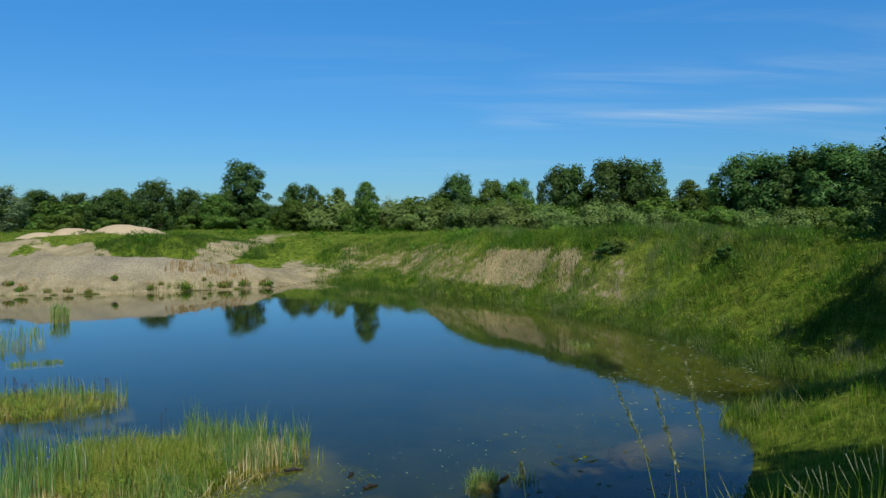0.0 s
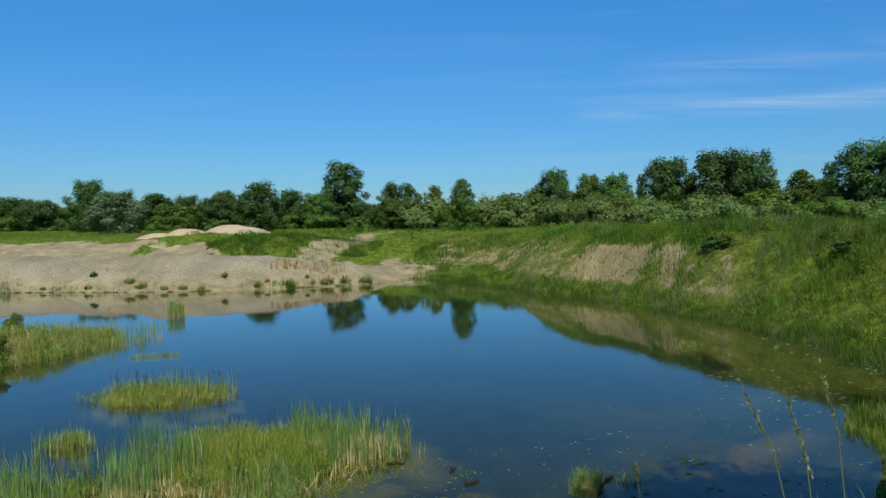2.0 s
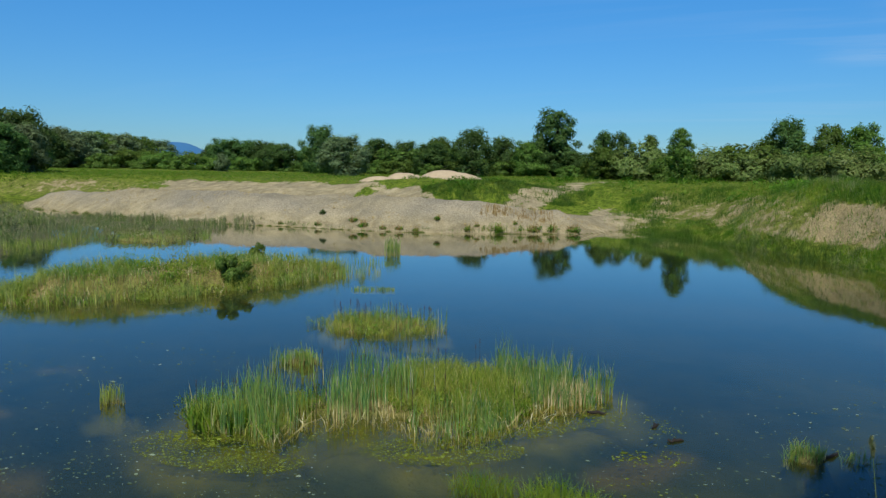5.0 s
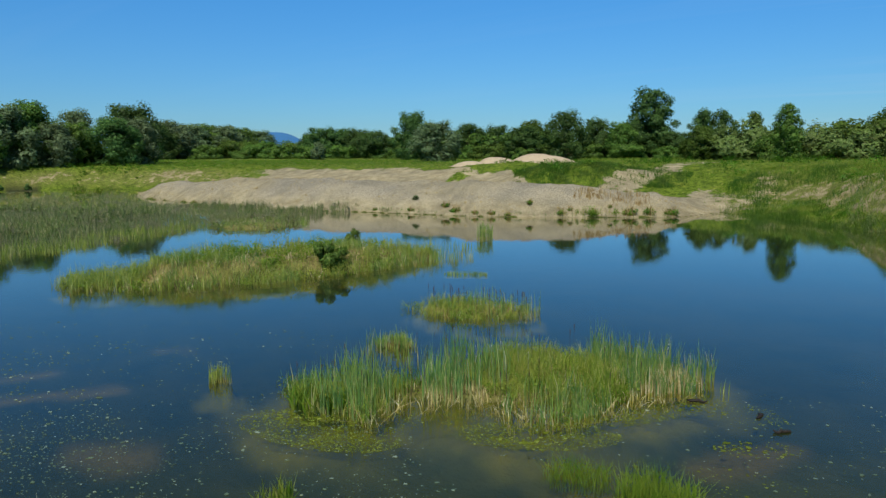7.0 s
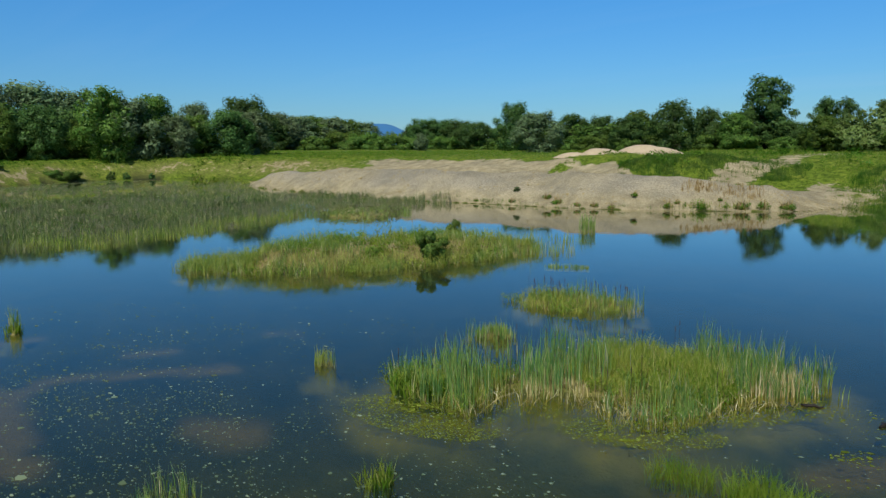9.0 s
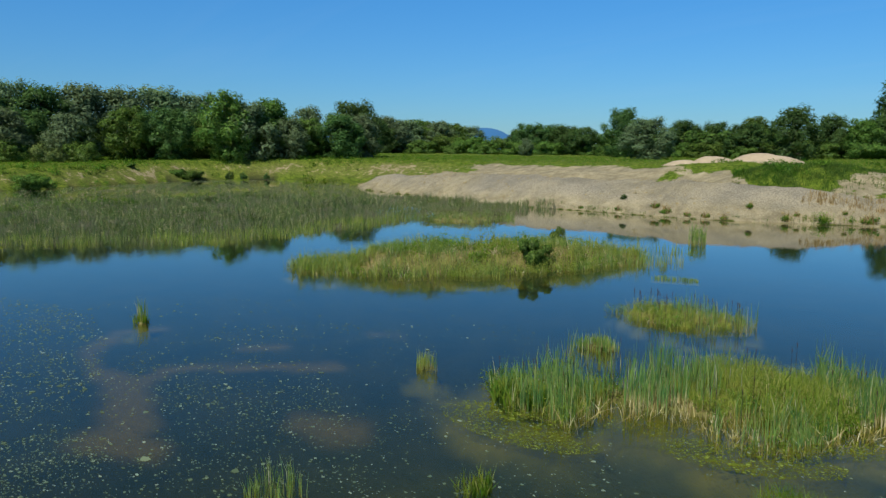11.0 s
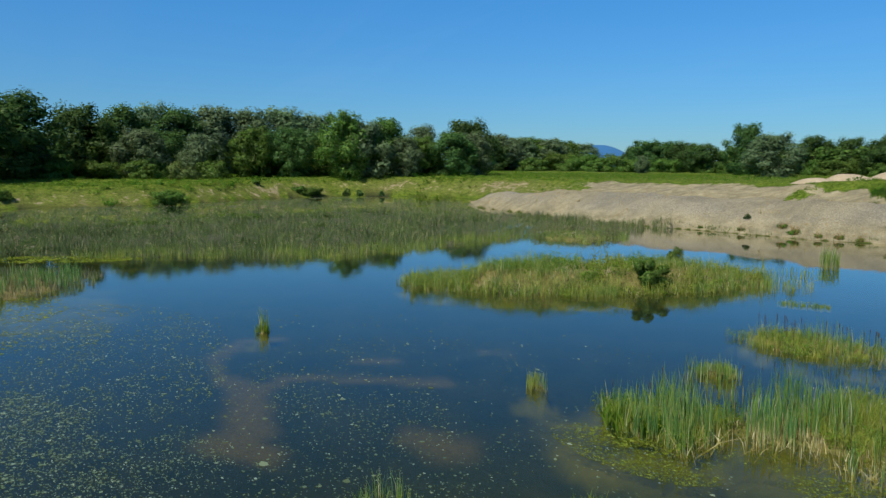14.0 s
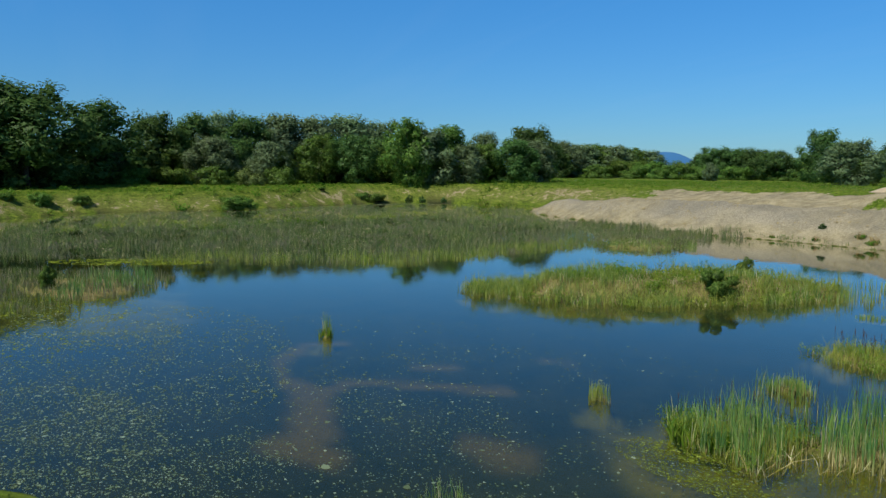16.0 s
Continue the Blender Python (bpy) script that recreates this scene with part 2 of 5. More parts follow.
EARTH = ground_material()
WATER = water_material()
GRASS = leaf_material("meadow_grass", [(0.0, (0.085, 0.18, 0.010)), (0.45, (0.15, 0.26, 0.016)), (0.75, (0.225, 0.31, 0.028)), (1.0, (0.44, 0.40, 0.14))], 0.42, 0.0,
                      patches=((0.26, 0.28, 0.05), (0.07, 0.18, 0.010)))
LIME = leaf_material("fresh_meadow", [(0.0, (0.09, 0.21, 0.012)), (0.5, (0.155, 0.285, 0.02)), (1.0, (0.26, 0.34, 0.05))], 0.45, 0.0, patches=((0.22, 0.29, 0.04), (0.085, 0.20, 0.015)))
HERB = leaf_material("marsh_herbs", [(0.0, (0.10, 0.20, 0.014)), (0.6, (0.20, 0.33, 0.026)), (1.0, (0.36, 0.43, 0.07))], 0.45, 0.0, patches=((0.34, 0.37, 0.07), (0.10, 0.23, 0.015)))
WEED = leaf_material("weed_leaves", [(0.0, (0.05, 0.14, 0.010)), (0.6, (0.10, 0.23, 0.016)), (1.0, (0.20, 0.32, 0.04))], 0.42, 0.0, patches=((0.19, 0.27, 0.03), (0.055, 0.16, 0.010)))
LUSH = leaf_material("lush_grass", [(0.0, (0.04, 0.105, 0.010)), (0.5, (0.075, 0.17, 0.016)), (1.0, (0.14, 0.22, 0.03))], 0.38, 0.0, patches=((0.10, 0.15, 0.03), (0.045, 0.10, 0.015)))
REED = leaf_material("reed_blades", [(0.0, (0.10, 0.22, 0.045)), (0.4, (0.19, 0.33, 0.065)), (0.74, (0.34, 0.44, 0.095)), (0.88, (0.55, 0.52, 0.21)), (1.0, (0.76, 0.68, 0.42))], 0.45, 0.0,
                     patches=((0.36, 0.43, 0.09), (0.10, 0.23, 0.05)), foot=(0.44, 0.36, 0.15), fine_patch=2.5)
CATTAIL_LEAF = leaf_material("cattail_blades", [(0.0, (0.085, 0.20, 0.055)), (0.5, (0.155, 0.31, 0.075)), (0.82, (0.29, 0.44, 0.11)), (0.92, (0.56, 0.53, 0.23)), (1.0, (0.80, 0.73, 0.47))], 0.45, 0.0,
                             patches=((0.28, 0.41, 0.09), (0.085, 0.22, 0.07)), foot=(0.54, 0.45, 0.20), fine_patch=3.0)
RUSH = leaf_material("fine_rushes", [(0.0, (0.15, 0.25, 0.03)), (0.5, (0.29, 0.39, 0.05)), (0.85, (0.44, 0.48, 0.10)), (1.0, (0.66, 0.59, 0.26))], 0.45, 0.0,
                     patches=((0.43, 0.44, 0.09), (0.15, 0.26, 0.04)), foot=(0.33, 0.27, 0.10), fine_patch=3.0)
GREYGRASS = leaf_material("grey_green_grass", [(0.0, (0.10, 0.17, 0.05)), (0.6, (0.19, 0.26, 0.085)), (1.0, (0.36, 0.37, 0.18))], 0.4, 0.0, patches=((0.26, 0.29, 0.12), (0.11, 0.19, 0.05)))
GREENSEED = leaf_material("green_seed_heads", [(0.0, (0.14, 0.17, 0.06)), (1.0, (0.36, 0.36, 0.19))], 0.3, 0.0)
SEED = leaf_material("seed_heads", [(0.0, (0.34, 0.36, 0.18)), (1.0, (0.66, 0.64, 0.42))], 0.3, 0.0)
DRY = leaf_material("dry_stems", [(0.0, (0.32, 0.25, 0.10)), (0.6, (0.52, 0.45, 0.21)), (1.0, (0.72, 0.66, 0.42))], 0.2, 0.0)
RUST = leaf_material("rusty_dock_stems", [(0.0, (0.19, 0.125, 0.045)), (0.6, (0.33, 0.245, 0.10)), (1.0, (0.47, 0.39, 0.19))], 0.25, 0.0)
SEDGE = leaf_material("marsh_reeds", [(0.0, (0.085, 0.12, 0.03)), (0.5, (0.16, 0.21, 0.055)), (0.8, (0.27, 0.28, 0.10)), (1.0, (0.50, 0.43, 0.25))], 0.3, 0.0,
                      patches=((0.215, 0.19, 0.13), (0.12, 0.20, 0.045)))
OAK = leaf_material("oak_leaves", [(0.0, (0.055, 0.115, 0.030)), (0.6, (0.088, 0.17, 0.043)), (1.0, (0.135, 0.225, 0.060))], 0.45, 0.22, mottle=2.2)
ASH = leaf_material("ash_leaves", [(0.0, (0.07, 0.145, 0.024)), (0.6, (0.12, 0.215, 0.036)), (1.0, (0.19, 0.28, 0.06))], 0.45, 0.22, mottle=2.4)
WILLOW = leaf_material("willow_leaves", [(0.0, (0.12, 0.185, 0.08)), (0.6, (0.16, 0.235, 0.105)), (1.0, (0.20, 0.275, 0.13))], 0.40, 0.2, mottle=1.2)
SALLOW = leaf_material("sallow_leaves", [(0.0, (0.105, 0.175, 0.042)), (0.6, (0.18, 0.265, 0.072)), (1.0, (0.25, 0.325, 0.105))], 0.42, 0.18, mottle=2.0)
BARK = plain_material("bark", (0.05, 0.04, 0.03), (0.12, 0.10, 0.075), 4.0)
SAND = plain_material("loose_sand", (0.34, 0.27, 0.165), (0.47, 0.38, 0.25), 2.0)
ALGA = leaf_material("floating_algae", [(0.0, (0.10, 0.15, 0.075)), (0.7, (0.17, 0.245, 0.125)), (1.0, (0.36, 0.45, 0.28))], 0.35, 0.0)
SLIME = leaf_material("algae_mats", [(0.0, (0.11, 0.14, 0.012)), (0.7, (0.21, 0.25, 0.022)), (1.0, (0.36, 0.42, 0.07))], 0.35, 0.0)
WETWOOD = plain_material("waterlogged_wood", (0.012, 0.010, 0.008), (0.035, 0.028, 0.02), 8.0, 0.5)
CLOD = plain_material("dry_clods", (0.17, 0.135, 0.06), (0.36, 0.29, 0.14), 3.0)
# the blue haze of the air in between is put into the hills' colour
HAZE = plain_material("haze_blue_wooded_hill", (0.035, 0.14, 0.29), (0.05, 0.165, 0.33), 0.01, 1.0, 0.0)


# ---------------------------------------------------------------- mesh helpers
def mesh_of(name, verts, faces, mat, smooth=False, normals=None):
    """A mesh from arrays: vertices (n, 3), faces (m, 3) or (m, 4); normals, if given, one a vertex."""
    verts, faces = np.asarray(verts, np.float32), np.asarray(faces, np.int32)
    k = faces.shape[1]
    me = bpy.data.meshes.new(name)
    me.vertices.add(len(verts))
    me.vertices.foreach_set("co", verts.ravel())
    me.loops.add(faces.size)
    me.loops.foreach_set("vertex_index", faces.ravel())
    me.polygons.add(len(faces))
    me.polygons.foreach_set("loop_start", np.arange(0, faces.size, k, dtype=np.int32))
    me.polygons.foreach_set("loop_total", np.full(len(faces), k, np.int32))
    if smooth or normals is not None:
        me.polygons.foreach_set("use_smooth", np.ones(len(faces), bool))
    me.update(calc_edges=True)
    if normals is not None:
        me.normals_split_custom_set_from_vertices(normals.tolist())
    me.materials.append(mat)
    return me


def part(name, me, parent, label=""):
    ob = new(name, me)
    ob.parent = parent
    return tagged(ob, label)


def smooth(t):
    t = np.clip(t, 0, 1)
    return t * t * (3 - 2 * t)


def wave(x, y, scale, seed=0):
    """Smooth value noise about 0, in -1..1, on arrays."""
    x, y = np.asarray(x, float) / scale + seed * 17.3, np.asarray(y, float) / scale + seed * 9.1
    i, j = np.floor(x).astype(np.int64), np.floor(y).astype(np.int64)

    def h(a, b):
        v = np.sin(a * 127.1 + b * 311.7 + seed * 74.7) * 43758.5453
        return (v - np.floor(v)) * 2 - 1
    u, v = smooth(x - i), smooth(y - j)
    return (h(i, j) * (1 - u) + h(i + 1, j) * u) * (1 - v) + (h(i, j + 1) * (1 - u) + h(i + 1, j + 1) * u) * v


def rough(x, y, scale, seed=0):
    return wave(x, y, scale, seed) * 0.6 + wave(x, y, scale * 0.45, seed + 1) * 0.3 + wave(x, y, scale * 0.2, seed + 2) * 0.15


def bearing(az, dist):
    return -dist * math.sin(radians(az)), dist * math.cos(radians(az))


# ---------------------------------------------------------------- the land
# the pond's shore: x, y, ridge height, ridge width, plain height, where its rise starts, how wide it is
RIGHT_BANK = [(-11.5, 66.5, 0.9, 5, 3.9, 4, 16), (-3.9, 59.3, 0, 5, 4.3, 0, 6.5), (3.7, 49.7, 0, 5, 4.75, 0, 6.5), (9.1, 39.4, 0, 5, 4.7, 0, 7.2), (11.8, 31.1, 0, 5, 4.5, 0, 9), (12.0, 25.0, 0, 5, 4.3, 0, 10)]
NEAR_BANK = [(11.4, 22.9, 0, 5, 4.0, 0, 10), (8.3, 20.9, 0, 5, 3.9, 0, 11), (7.6, 17.6, 0, 5, 3.9, 0, 11), (6.1, 14.4, 0, 5, 3.9, 0, 9), (3.5, 11.2, 0, 5, 3.85, 0, 8), (-1, 9.6, 0, 5, 3.85, 0, 7), (-6, 6.4, 0, 5, 3.85, 0, 6),
             (-11, 2.0, 0, 5, 3.85, 0, 7), (-19, -3.5, 0, 5, 3.5, 0, 8), (-31, -6, 0, 5, 3.0, 0, 8)]
MARSH_BANK = [(-46, -6, 0, 5, 2.8, 0, 8), (-72, -6, 0, 5, 2.6, 0, 8), (-94, -4, 0, 5, 2.6, 0, 7), (-106, 8, 0, 5, 2.6, 0, 6), (-105, 22, 0, 5, 2.6, 0, 6), (-113, 38, 0, 5, 2.8, 0, 6), (-119, 54, 0, 5, 3.2, 0, 6), (-114, 68, 0, 5, 3.5, 0, 7)]
SAND_SPIT = [(-100, 72, 0.4, 5, 3.6, 2, 12), (-90, 66, 1.2, 5, 3.6, 10, 22), (-83, 60.5, 1.8, 4, 3.65, 14, 24), (-70, 56.5, 2.5, 5, 3.65, 18, 24), (-58, 54.5, 2.6, 6, 3.65, 19, 23), (-47.7, 53.2, 2.6, 6, 3.65, 20, 24),
             (-36.7, 53.9, 2.55, 6, 3.65, 20, 24), (-30.9, 53.9, 2.5, 6, 3.7, 19, 24), (-26.1, 54.8, 2.45, 6, 3.7, 16, 20), (-19.9, 57.5, 2.3, 5, 3.7, 13, 18), (-14.0, 60.8, 1.5, 4, 3.8, 8, 18)]
SHORE = np.array(RIGHT_BANK + NEAR_BANK + MARSH_BANK + SAND_SPIT)


def catmull(p, k=5):
    q = []
    for i in range(len(p)):
        a, b, c, d = p[i - 1], p[i], p[(i + 1) % len(p)], p[(i + 2) % len(p)]
        for s in np.arange(k) / k:
            q.append(0.5 * (2 * b + (c - a) * s + (2 * a - 5 * b + 4 * c - d) * s * s + (3 * b - a - 3 * c + d) * s ** 3))
    return np.array(q)


RIM = catmull(SHORE)


def shore_from(x, y):
    """Distance to the shore (positive on land) and the shore's own numbers there."""
    x, y = np.asarray(x, float).ravel(), np.asarray(y, float).ravel()
    dist, inside, info = np.full(len(x), 1e9), np.zeros(len(x), bool), np.zeros((len(x), 5))
    weight = np.zeros(len(x))
    for a, b in zip(RIM, np.roll(RIM, -1, 0)):
        ex, ey = b[0] - a[0], b[1] - a[1]
        s = np.clip(((x - a[0]) * ex + (y - a[1]) * ey) / (ex * ex + ey * ey), 0, 1)
        d = np.hypot(x - a[0] - s * ex, y - a[1] - s * ey)
        dist = np.minimum(dist, d)
        w = np.hypot(ex, ey) / (d + 0.6) ** 4
        info += w[:, None] * a[2:7]
        weight += w
        inside ^= ((a[1] > y) != (b[1] > y)) & (x < ex * (y - a[1]) / (ey if abs(ey) > 1e-9 else 1e-9) + a[0])
    return np.where(inside, -dist, dist), info / weight[:, None]


# the same on a half-metre grid round the pond, read between its points
GRID_X, GRID_Y = np.arange(-172, 52.1, 0.5), np.arange(-16, 142.1, 0.5)
grid_d, grid_info = shore_from(*np.meshgrid(GRID_X, GRID_Y))
GRID = np.column_stack([grid_d, grid_info]).reshape(len(GRID_Y), len(GRID_X), 6)


def shore_at(x, y):
    """Distance to the shore (positive on land) and the shore's own numbers there."""
    x, y = np.asarray(x, float).ravel(), np.asarray(y, float).ravel()
    u, v = (x - GRID_X[0]) / 0.5, (y - GRID_Y[0]) / 0.5
    far = (u < 0) | (v < 0) | (u >= len(GRID_X) - 1) | (v >= len(GRID_Y) - 1)
    a, b = np.where(far, 0, u).astype(int), np.where(far, 0, v).astype(int)
    s, t = (np.where(far, 0, u) - a)[:, None], (np.where(far, 0, v) - b)[:, None]
    got = (GRID[b, a] * (1 - s) + GRID[b, a + 1] * s) * (1 - t) + (GRID[b + 1, a] * (1 - s) + GRID[b + 1, a + 1] * s) * t
    if far.any():
        fd, fi = shore_from(x[far], y[far])
        got[far] = np.column_stack([fd, fi])
    return got[:, 0], got[:, 1:]


# shoals and islands: x, y, half length, half width, turn in degrees, top
ISLANDS = [(-24.4, 25.0, 7.9, 2.9, 62, 0.72), (-21.0, 30.5, 2.6, 1.3, 70, 0.25), (-11.9, 21.5, 2.3, 1.0, 25, 0.10), (-7.0, 15.0, 3.9, 1.6, 42, 0.05), (-11.6, 16.5, 0.6, 0.35, 20, 0.12),
           (-38.5, 1.5, 5.5, 2.8, 20, 0.10), (-40.2, 39.6, 3.2, 2.6, 30, 0.15), (-23.1, 8.3, 0.35, 0.25, 0, 0.06), (-13.4, 11.8, 0.4, 0.25, 0, 0.03), (-3.4, 11.2, 1.4, 0.5, 10, -0.22), (0.9, 15.0, 0.5, 0.35, 0, 0.08), (1.75, 15.3, 0.3, 0.2, 0, 0.05),
           (-9.2, 10.7, 1.9, 1.1, 0, -0.2), (-6.0, 12.5, 2.2, 1.0, 30, -0.2), (-3.9, 14.4, 1.7, 0.8, 50, -0.22)]
# pale sandy shoals under the water: strips from point to point, and their half width
SHOALS = [(-24.0, 9.4, -24.2, 7.9, 0.28), (-24.2, 7.9, -22.5, 6.5, 0.30), (-22.5, 6.5, -20.5, 6.1, 0.34), (-20.5, 6.1, -18.9, 6.3, 0.34), (-18.9, 6.3, -17.4, 5.9, 0.40), (-17.4, 5.9, -15.7, 5.2, 0.50), (-15.7, 5.2, -15.5, 4.6, 0.60), (-18.6, 6.4, -19.2, 7.6, 0.30),
          (-19.2, 7.6, -18.1, 9.2, 0.26), (-18.1, 9.2, -16.5, 11.0, 0.24), (-13.4, 8.1, -12.5, 8.6, 0.60), (-19.9, 10.1, -19.3, 10.9, 0.30), (-18.5, 14.0, -17.9, 14.5, 0.35), (-15.0, 4.8, -14.3, 5.1, 0.45),
          (6.4, 19.6, 3.7, 17.0, 0.5), (-1.6, 15.2, -2.6, 13.6, 0.4)]


def oval(x, y, cx, cy, a, b, turn):
    c, s = math.cos(radians(turn)), math.sin(radians(turn))
    u, v = (x - cx) * c + (y - cy) * s, -(x - cx) * s + (y - cy) * c
    return np.hypot(u / a, v / b)


def strip(x, y, ax, ay, bx, by):
    """Distance from the line between two points."""
    k = np.clip(((x - ax) * (bx - ax) + (y - ay) * (by - ay)) / ((bx - ax) ** 2 + (by - ay) ** 2), 0, 1)
    return np.hypot(x - ax - k * (bx - ax), y - ay - k * (by - ay))


def land(x, y):
    """Height, sand, bed and shore distance of the ground."""
    d, info = shore_at(x, y)
    x, y = np.asarray(x, float).ravel(), np.asarray(y, float).ravel()
    d = d + rough(x, y, 3.0, 5) * 0.5 * np.clip(np.abs(d) + 0.3, 0, 1)
    rh, rw, ph, po, pw = info.T
    az = np.degrees(np.arctan2(-x, y))
    far = np.hypot(x, y)
    ridge = rh * smooth(d / rw * 0.9 + 0.1) * (1 - 0.75 * smooth((d - rw) / 9))
    face = smooth(ridge / 1.2) * smooth((rw + 2 - d) / 3)
    ridge = ridge * (1 + 0.16 * rough(x, y, 9, 23)) + smooth(ridge / 1.5) * 0.34 * rough(x, y, 3.2, 27) + face * (0.22 * rough(x, y * 0.3, 1.3, 29) + 0.10 * rough(x * 1.5 + y * 0.6, y * 0.4, 0.9, 30))
    t = np.clip((d - po) / pw, 0, 1)
    plain = ph * (0.35 * t + 0.65 * smooth(t ** 0.85)) + smooth((d - po - pw) / 60) * np.clip(3.9 - ph, 0, 2)
    z = np.maximum(ridge, plain)
    lumps = smooth(d / 3)
    steep = smooth(1 - np.abs(t - 0.5) * 2)
    z = z + lumps * (rough(x, y, 7, 11) * 0.22 + rough(x, y, 2.2, 21) * 0.08) + steep * rough(x, y, 4.0, 31) * 0.55 * (rh < 0.8) + steep * rough(x, y, 1.7, 35) * 0.34 * (rh < 0.8)
    for cx, cy, a, b, turn, h in ((-30.0, 78.5, 9.5, 5, 14, 1.35), (2.5, 62.0, 6, 4, 20, 0.5), (-44, 84, 9, 3, 15, 0.6), (-58, 80, 8, 3, 170, 0.5), (-95, 62, 5, 3, 40, 0.9)):
        z = z + h * smooth(1.25 - oval(x, y, cx, cy, a, b, turn))
    water = d < 0
    depth = -0.25 - 0.9 * smooth(-d / 7) + rough(x, y, 6, 41) * 0.2
    depth = np.minimum(depth * smooth(-d / 0.5), 0.12 * d)
    shoal, uneven = np.zeros(len(x)), rough(x, y, 1.6, 51) * 0.6
    for s in SHOALS:
        shoal = np.maximum(shoal, 0.6 * smooth((1.7 - strip(x, y, *s[:4]) / s[4] + 1.5 * uneven) / 1.4))
    depth = depth * (1 - shoal * 0.65)
    z = np.where(water, depth, np.maximum(z, 0.02))
    uneven = rough(x, y, 1.5, 61) * 0.18
    for cx, cy, a, b, turn, h in ISLANDS:
        f = smooth((1.18 - oval(x, y, cx, cy, a, b, turn) - uneven) / 0.6)
        z = np.maximum(z, (h + 0.5) * f - 0.5)
    # bare sand: the spit and the pit behind it, the cut bank, the track
    spit = smooth((rh - 0.55) / 0.7)
    reach = 11.0 + (po + pw * 0.86 - 11.0) * smooth((az - 22.8 + 2.5 * rough(x, y, 6, 81)) / 3.5)
    sand = spit * smooth((reach + 3 * rough(x, y, 5, 85) - d) / 3)
    sand = sand * (1 - 0.8 * smooth((rough(x, y, 9, 91) - 0.32) / 0.15) * smooth((d - 12) / 6))
    cut = smooth((t - 0.16) / 0.12) * smooth((0.80 - t) / 0.2) * smooth((az + 16.5) / 4) * smooth((10 - az) / 3) * (far > 33) * (rh < 1)
    along = 0.55 * x - 0.84 * y
    sand = np.maximum(sand, cut * (0.50 + 0.34 * rough(along + 0.5 * d, d * 0.5, 1.7, 71) + 0.10 * wave(along, d, 5.0, 72)))
    scarp = smooth((t - 0.1) / 0.15) * smooth((0.8 - t) / 0.2) * smooth((x + 80) / -8)
    sand = np.maximum(sand, scarp * (0.37 + 0.35 * rough(x, y, 6, 75)))
    track = np.maximum(smooth(1.8 - strip(x, y, -25.5, 70.0, -21.5, 84.0) / 1.7), 0.8 * smooth(1.8 - strip(x, y, -21.5, 84.0, -19.0, 100.0) / 1.3))
    sand = np.where(water, shoal, np.maximum(sand, track * (0.68 + 0.25 * rough(x, y, 2, 37))))
    sand = np.maximum(sand, 0.75 * smooth(1.3 - oval(x, y, -23.4, 24.9, 2.2, 0.7, 62) + 0.5 * rough(x, y, 1.2, 95)))
    bed = np.clip(smooth((0.06 - z) / 0.1), 0, 1)
    return z, np.clip(sand, 0, 1), bed, d


AZ = np.concatenate([np.arange(-46, 100, 0.34), np.arange(100, 314, 3.0)])
RAD = np.concatenate([1.2 * 1.024 ** np.arange(0, 142), np.arange(34.8, 72, 0.5), 72 * 1.023 ** np.arange(0, 48), 72 * 1.023 ** 48 * 1.07 ** np.arange(0, 46)])
ga, gr = np.meshgrid(np.radians(AZ), RAD)
gx, gy = (-gr * np.sin(ga)).ravel(), (gr * np.cos(ga)).ravel()
gz, gsand, gbed, gd = land(gx, gy)
na, nr = len(AZ), len(RAD)
i, j = np.meshgrid(np.arange(na), np.arange(nr - 1))
quads = np.stack([j * na + i, (j + 1) * na + i, (j + 1) * na + (i + 1) % na, j * na + (i + 1) % na], -1).reshape(-1, 4)
hub = len(gx)
quads = np.concatenate([quads, np.stack([np.full(na // 2, hub), np.arange(0, na - 1, 2), np.arange(1, na, 2), np.arange(2, na + 1, 2) % na], 1)])
me = mesh_of("ground", np.column_stack([np.append(gx, 0), np.append(gy, 0), np.append(gz, land([0.0], [0.0])[0])]), quads, EARTH, True)
# the stands of reeds, and yellow-green algae on the bed round them
NEAR_REEDS = [(-11.3, 11.8), (-9.9, 11.0), (-8.8, 11.3), (-8.6, 12.4), (-7.8, 13.4), (-6.0, 12.5), (-5.5, 12.7), (-5.0, 14.3), (-4.2, 15.6), (-3.4, 16.7), (-3.5, 17.4), (-4.2, 18.0), (-6.3, 17.6), (-8.1, 16.4), (-9.6, 14.6), (-11.2, 13.0)]
BIG_ISLAND = [(-29.2, 17.3), (-27.3, 16.9), (-25.4, 18.3), (-23.3, 20.0), (-22.0, 21.7), (-20.9, 24.1), (-19.8, 26.5), (-19.4, 29.9), (-20.0, 32.9), (-21.6, 32.8), (-23.5, 31.0), (-25.5, 29.0), (-27.2, 25.5), (-29.2, 21.5), (-30.2, 18.7)]
ISLET = [(-14.3, 20.7), (-12.8, 20.2), (-10.8, 20.1), (-9.5, 21.6), (-10.1, 22.8), (-12, 22.7), (-13.9, 22.0)]
gweed = np.zeros(len(gx))
for outline, reach in ((NEAR_REEDS, 1.3), (BIG_ISLAND, 0.3), (ISLET, 0.22)):
    for p, q in zip(outline, outline[1:] + outline[:1]):
        gweed = np.maximum(gweed, smooth((reach * 1.3 - strip(gx, gy, *p, *q) + 0.35 * rough(gx, gy, 1.1, 97)) / reach))
